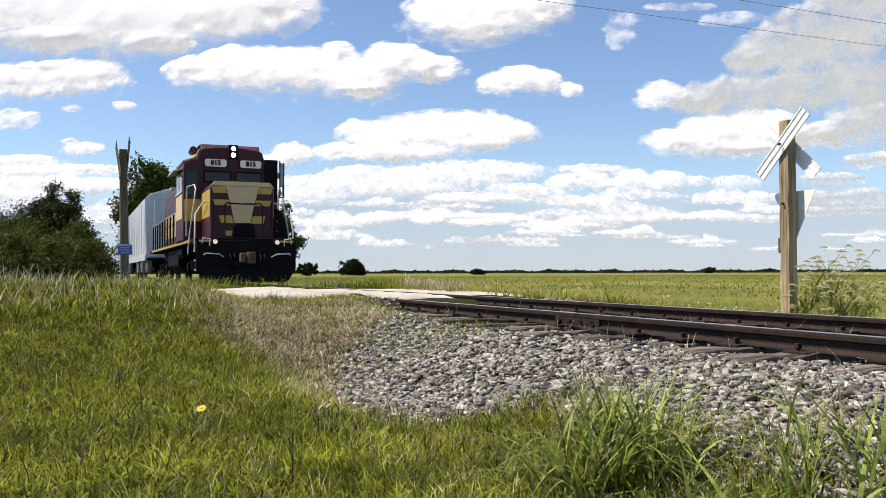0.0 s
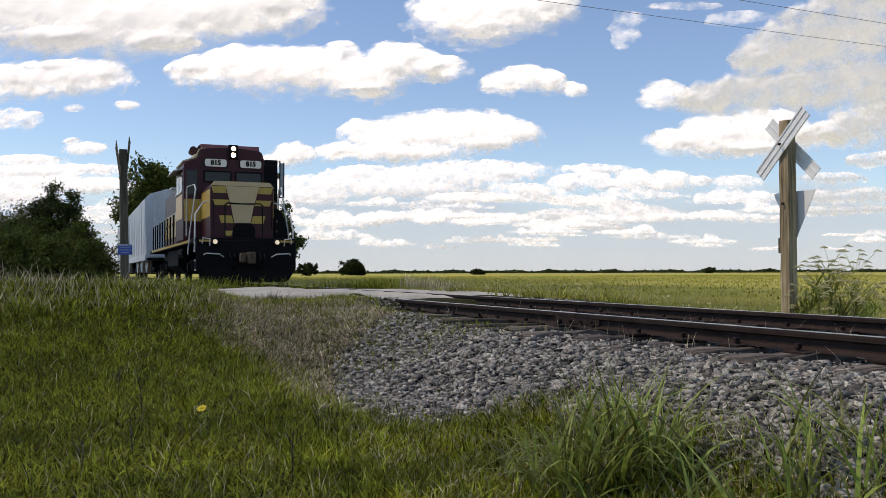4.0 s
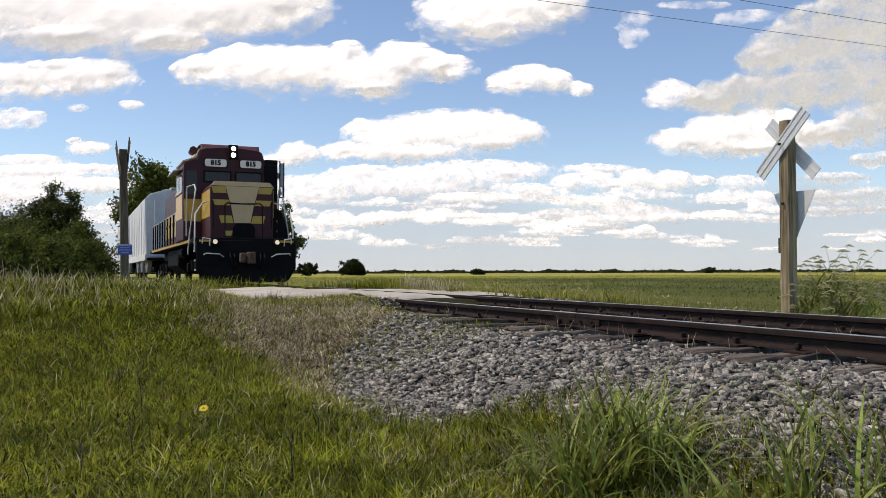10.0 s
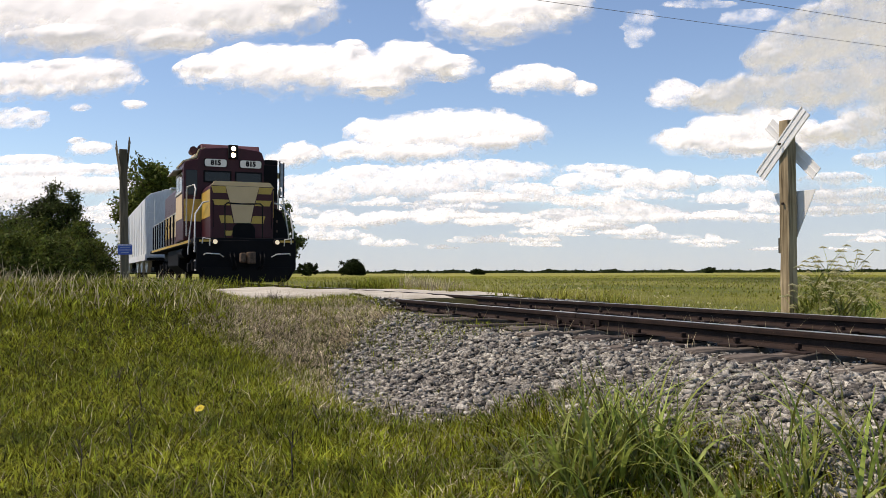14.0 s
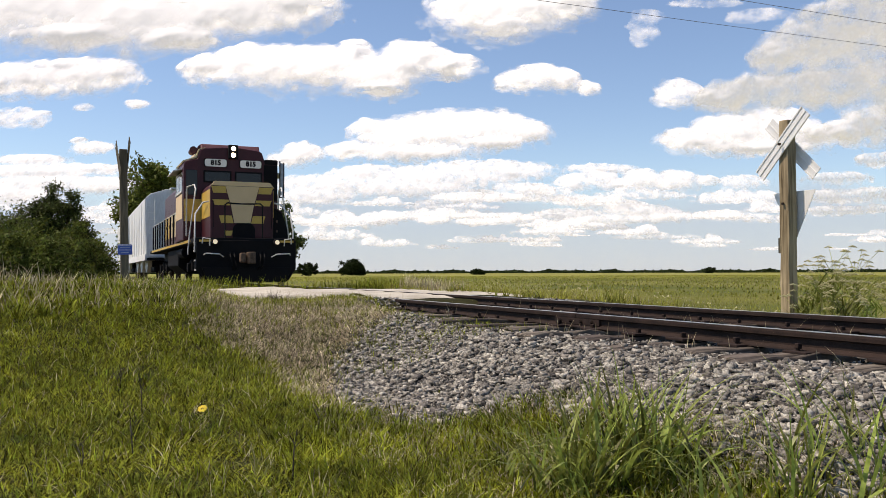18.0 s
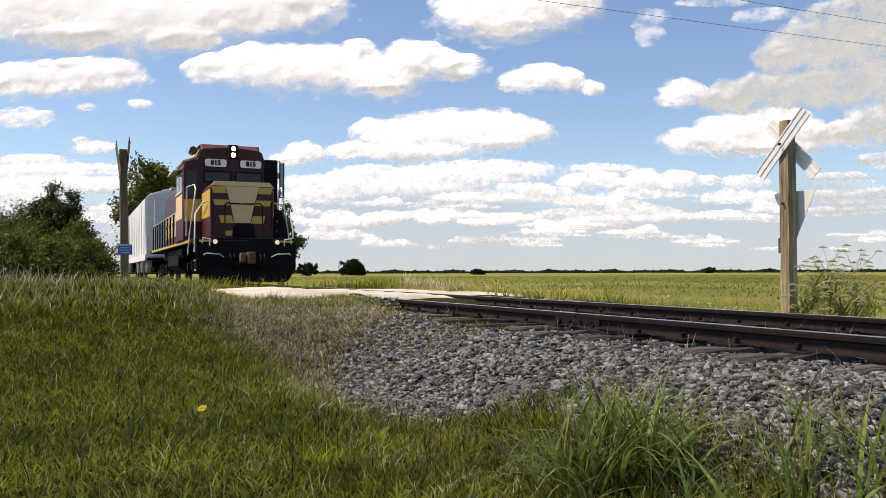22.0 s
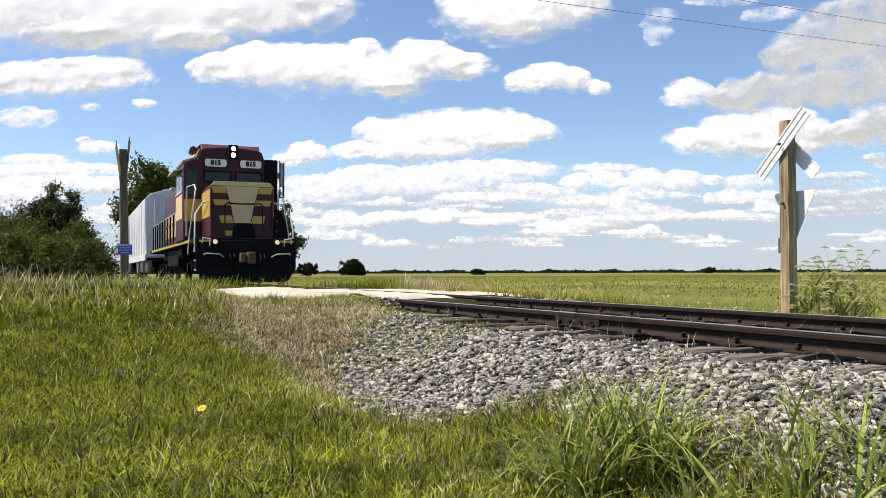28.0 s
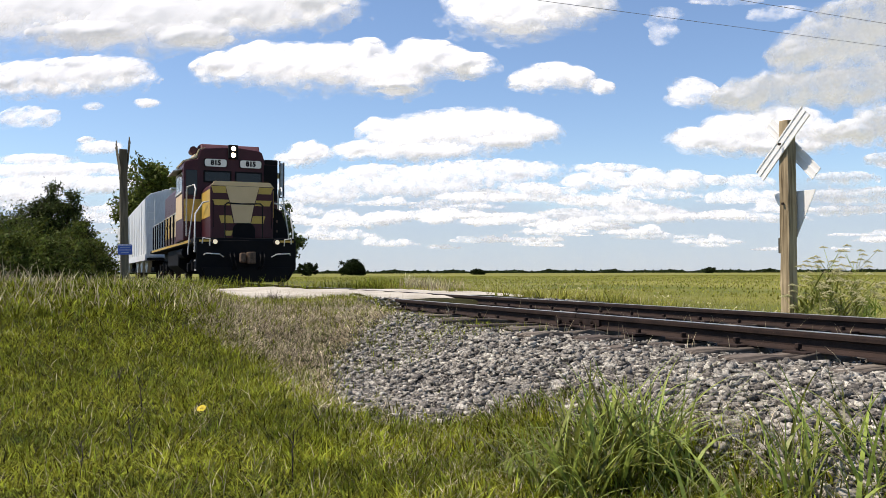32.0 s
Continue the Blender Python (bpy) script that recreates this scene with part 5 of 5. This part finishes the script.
BIG, SMALL, BAND = "large white cumulus cloud with a grey base", "small white puffy cloud", "low flat band of white cloud near the horizon"
cloud([(-871, 456, 150, 66), (-730, 472, 190, 72), (-639, 414, 130, 30), (-559, 446, 150, 62), (-488, 404, 70, 24), (-397, 459, 130, 50), (-286, 477, 82, 40)], BIG, seed=1, peak=1.0, lean=0.5, thick=0.6)
cloud([(-779, 335, 60, 26), (-729, 343, 105, 32), (-638, 349, 68, 32), (-588, 352, 36, 21), (-684, 367, 45, 15)], BIG, seed=2, peak=0.6, lean=0.6)
cloud([(-425, 361, 44, 27), (-356, 371, 66, 41), (-286, 361, 78, 45), (-215, 359, 70, 44), (-173, 390, 24, 33), (-135, 339, 68, 37), (-87, 367, 42, 46), (-46, 381, 42, 33), (4, 365, 46, 24), (-125, 315, 42, 14)], BIG, seed=3)
cloud([(16, 472, 46, 38), (67, 459, 88, 56), (137, 467, 78, 50), (203, 484, 50, 36), (87, 424, 52, 24)], BIG, seed=4)
cloud([(122, 335, 34, 20), (160, 346, 44, 26), (202, 337, 26, 22), (145, 361, 24, 11), (102, 323, 22, 8)], SMALL, seed=5, peak=0.6, step=2.0)
cloud([(247, 325, 18, 14), (239, 335, 11, 8)], SMALL, seed=6, peak=0.6, step=2.0)
cloud([(-145, 256, 26, 19), (-84, 237, 68, 34), (-14, 247, 74, 40), (66, 254, 74, 35), (137, 250, 40, 21), (-167, 211, 44, 16), (-64, 209, 92, 18), (78, 230, 58, 16)], BIG, seed=7)
cloud([(66, 185, 108, 16), (6, 169, 130, 20), (-184, 153, 110, 20), (-84, 149, 110, 16), (-225, 133, 60, 14), (121, 177, 48, 12), (-144, 178, 50, 14)], BAND, seed=8, peak=0.42)
cloud([(-260, 210, 32, 21), (-283, 199, 30, 13)], SMALL, seed=9, step=2.0)
cloud([(410, 317, 34, 27), (384, 301, 22, 13)], BIG, seed=10, peak=0.36)
cloud([(489, 306, 48, 22), (569, 319, 80, 30), (670, 322, 90, 33), (771, 335, 80, 42), (582, 379, 48, 25), (651, 400, 74, 38), (742, 424, 90, 58), (663, 452, 38, 19), (788, 479, 72, 40)], BIG, seed=11, peak=0.42, lean=-0.25, thick=0.6)
cloud([(430, 228, 54, 22), (508, 243, 68, 33), (589, 251, 62, 38), (538, 216, 92, 15), (639, 238, 38, 20)], BIG, seed=12, peak=0.6, lean=0.6)
cloud([(699, 244, 58, 18), (768, 260, 58, 31), (830, 269, 60, 40)], BIG, seed=13, peak=0.42, lean=-0.2, thick=0.7)
cloud([(759, 196, 30, 11), (794, 202, 26, 10)], SMALL, seed=30, peak=0.3, lean=0.0, step=2.0)
cloud([(344, 436, 20, 30), (330, 408, 14, 16), (359, 465, 26, 12)], "thin torn wisp of cloud", seed=14, peak=0.13, thick=0.2)
cloud([(551, 456, 46, 12), (512, 442, 24, 9), (460, 483, 54, 9)], "thin torn wisp of cloud", seed=15, peak=0.13, thick=0.2)
cloud([(277, 185, 52, 9), (227, 157, 30, 14), (271, 165, 30, 15), (299, 153, 30, 10)], SMALL, seed=16, peak=0.42, step=2.0)
cloud([(349, 165, 30, 17), (387, 157, 50, 16), (409, 166, 28, 15), (462, 161, 20, 9)], BAND, seed=17, peak=0.42)
cloud([(247, 125, 56, 10), (216, 101, 58, 10), (309, 119, 38, 11), (347, 107, 58, 12), (389, 97, 48, 10), (276, 92, 90, 8)], BAND, seed=18, peak=0.42)
cloud([(507, 133, 28, 12), (557, 131, 44, 11), (489, 98, 42, 9), (557, 92, 50, 7), (538, 161, 38, 13)], BAND, seed=19, peak=0.3)
cloud([(708, 132, 80, 12), (758, 139, 38, 9), (685, 107, 58, 8), (762, 110, 40, 7), (698, 165, 50, 10)], BAND, seed=25, peak=0.3, lean=0.1)
cloud([(108, 94, 46, 9), (58, 87, 40, 7), (36, 133, 60, 10), (156, 151, 34, 10), (96, 133, 40, 8)], BAND, seed=26, peak=0.42)
cloud([(-104, 98, 28, 11), (-120, 92, 20, 7)], SMALL, seed=27, peak=0.6, step=2.0)
cloud([(-22, 93, 24, 8)], SMALL, seed=28, peak=0.6, step=2.0)
cloud([(-773, 276, 32, 19), (-726, 272, 16, 17)], SMALL, seed=19, peak=0.3, step=2.0)
cloud([(-752, 205, 58, 11), (-726, 182, 140, 14), (-636, 187, 60, 9), (-686, 157, 120, 15), (-766, 138, 90, 16), (-596, 153, 60, 14)], BAND, seed=20, peak=0.5)
cloud([(-628, 221, 32, 12), (-657, 238, 13, 6)], SMALL, seed=21, peak=0.45, step=2.0)
cloud([(-552, 300, 18, 8), (-565, 304, 10, 5)], SMALL, seed=23, peak=0.5, step=2.0)
cloud([(-647, 295, 15, 7)], SMALL, seed=29, peak=0.25, step=2.0)
# one wide glowing sheet paints haze over the low sky
haze = cloud([(-884, 43, 700, 150), (-84, 63, 700, 140), (616, 58, 600, 150), (-484, 13, 900, 90), (416, 13, 900, 90)], "pale glowing sheet painted as haze low along the horizon", wisp=0.05, step=14, thick=0.04, flat=0.8, seed=24, peak=0.88, far=4940, lean=0.0, budding=False)
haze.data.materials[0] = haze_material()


def low_cumulus(n, seed):
    """Rows of small heaped clouds with level bases, smaller and closer towards the horizon."""
    R = random.Random(seed)
    for k in range(n):
        rise = 38 + 96 * R.random() ** 1.2
        at, half = R.uniform(-790, 815), (0.25 + 0.45 * R.random()) * (rise + 18)
        tall = half * R.uniform(0.1, 0.2)
        heap = [(at, rise, half, tall * 0.8)]
        for i in range(R.randint(2, 5)):
            heap.append((at + R.uniform(-0.75, 0.75) * half, rise + tall * R.uniform(0.1, 0.8), half * R.uniform(0.18, 0.4), tall * R.uniform(0.7, 1.3)))
        cloud(heap, "small low cumulus with a level base near the horizon", wisp=0.6, seed=100 + k, step=2.0, flat=0.6, peak=R.uniform(0.16, 0.38), budding=False)


low_cumulus(60, 12)


# an unseen cloud sheet, added out of view to shade the ground
def overhead_shade(spread):
    """Closed, gently lumpy sheet added as shade; its cover varies along the wind."""
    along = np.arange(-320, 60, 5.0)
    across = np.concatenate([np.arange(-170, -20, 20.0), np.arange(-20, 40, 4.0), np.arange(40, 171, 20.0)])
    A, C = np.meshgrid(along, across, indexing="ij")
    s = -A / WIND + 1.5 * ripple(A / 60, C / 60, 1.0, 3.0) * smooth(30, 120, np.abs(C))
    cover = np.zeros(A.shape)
    # the shade of the later puffs is kept to the foreground
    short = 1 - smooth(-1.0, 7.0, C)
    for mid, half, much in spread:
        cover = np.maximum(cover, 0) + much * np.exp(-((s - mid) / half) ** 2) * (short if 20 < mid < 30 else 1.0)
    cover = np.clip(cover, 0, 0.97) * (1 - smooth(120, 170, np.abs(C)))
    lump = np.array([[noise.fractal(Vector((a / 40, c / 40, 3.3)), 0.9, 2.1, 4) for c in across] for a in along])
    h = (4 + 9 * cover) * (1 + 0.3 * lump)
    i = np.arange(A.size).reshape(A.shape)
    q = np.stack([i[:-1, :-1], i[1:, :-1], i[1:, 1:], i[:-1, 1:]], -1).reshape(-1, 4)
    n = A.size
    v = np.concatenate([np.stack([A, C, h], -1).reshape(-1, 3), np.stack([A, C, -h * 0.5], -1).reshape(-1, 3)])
    ob = bulk("cloud", v, np.concatenate([q, q[:, ::-1] + n]), "shade_veil", None, True)
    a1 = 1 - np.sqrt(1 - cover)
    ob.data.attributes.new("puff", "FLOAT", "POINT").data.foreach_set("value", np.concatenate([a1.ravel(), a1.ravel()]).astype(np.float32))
    return tagged(ob, "unseen cloud sheet added overhead to shade the ground", "cloud", "drifting clouds")


# cloud material whose opacity follows the shading sheet's cover
M["shade_veil"] = M["cloud"].copy()
M["shade_veil"].name = "thin_cloud"
vt = M["shade_veil"].node_tree
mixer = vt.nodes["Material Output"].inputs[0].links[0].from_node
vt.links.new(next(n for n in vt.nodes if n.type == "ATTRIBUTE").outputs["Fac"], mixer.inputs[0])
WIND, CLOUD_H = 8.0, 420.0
passing = overhead_shade(((3.0, 1.5, 0.2), (5.4, 2.8, 0.7), (8.8, 2.7, 0.52), (13.5, 3.5, 0.36), (18.0, 3.4, 0.32), (21.6, 1.8, 0.46), (24.2, 1.9, 0.5), (33.5, 3.0, 0.3), (1.0, 2.0, 0.12)))


def motions():
    """Clouds drift on the wind, nearer ones faster; grass patches and bunches rock."""
    for ob, cu, cv, depth in drifters:
        drift = SIDE3 * (0.005 * max(cv, 10) * depth / 1500) - VIEW3 * (depth * 1.4e-6 * cv)
        rows = [(t, Matrix.Translation(sight(cu, cv, depth) + drift * (t - 11)) @ Matrix.Rotation(radians(-TURN), 4, "Z")) for t in (0.0, 8.0, 16.0, 24.0, 32.0)]
        walk(ob, rows)
    # the added shading sheet moves across the line to the sun
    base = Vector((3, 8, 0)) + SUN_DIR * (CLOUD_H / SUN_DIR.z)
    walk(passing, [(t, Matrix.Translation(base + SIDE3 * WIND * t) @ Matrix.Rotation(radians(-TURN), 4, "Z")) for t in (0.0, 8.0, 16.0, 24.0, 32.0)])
    R = random.Random(8)
    for ob, deg in swayers:
        base = ob.matrix_basis.copy()
        ph, sp, lean = R.uniform(0, 6.28), R.uniform(0.8, 1.3), R.uniform(0, 6.28)
        rows = []
        for k in range(33):
            a = deg * (0.6 * math.sin(sp * k + ph) + 0.5 * math.sin(0.37 * k + ph * 2) + 0.4 * math.sin(0.19 * k + 1))
            b = deg * 0.5 * math.sin(0.9 * sp * k + lean)
            gust = math.exp(-((k - 18) / 1.7) ** 2) + math.exp(-((k - 24) / 1.7) ** 2) + 0.4 * math.exp(-((k - 9) / 2.0) ** 2)
            rows.append((float(k), base @ Matrix.Rotation(radians(deg * 2.2 * gust), 4, VIEW3) @ pose(0, 0, 0, b, a, 0)))
        walk(ob, rows)


motions()
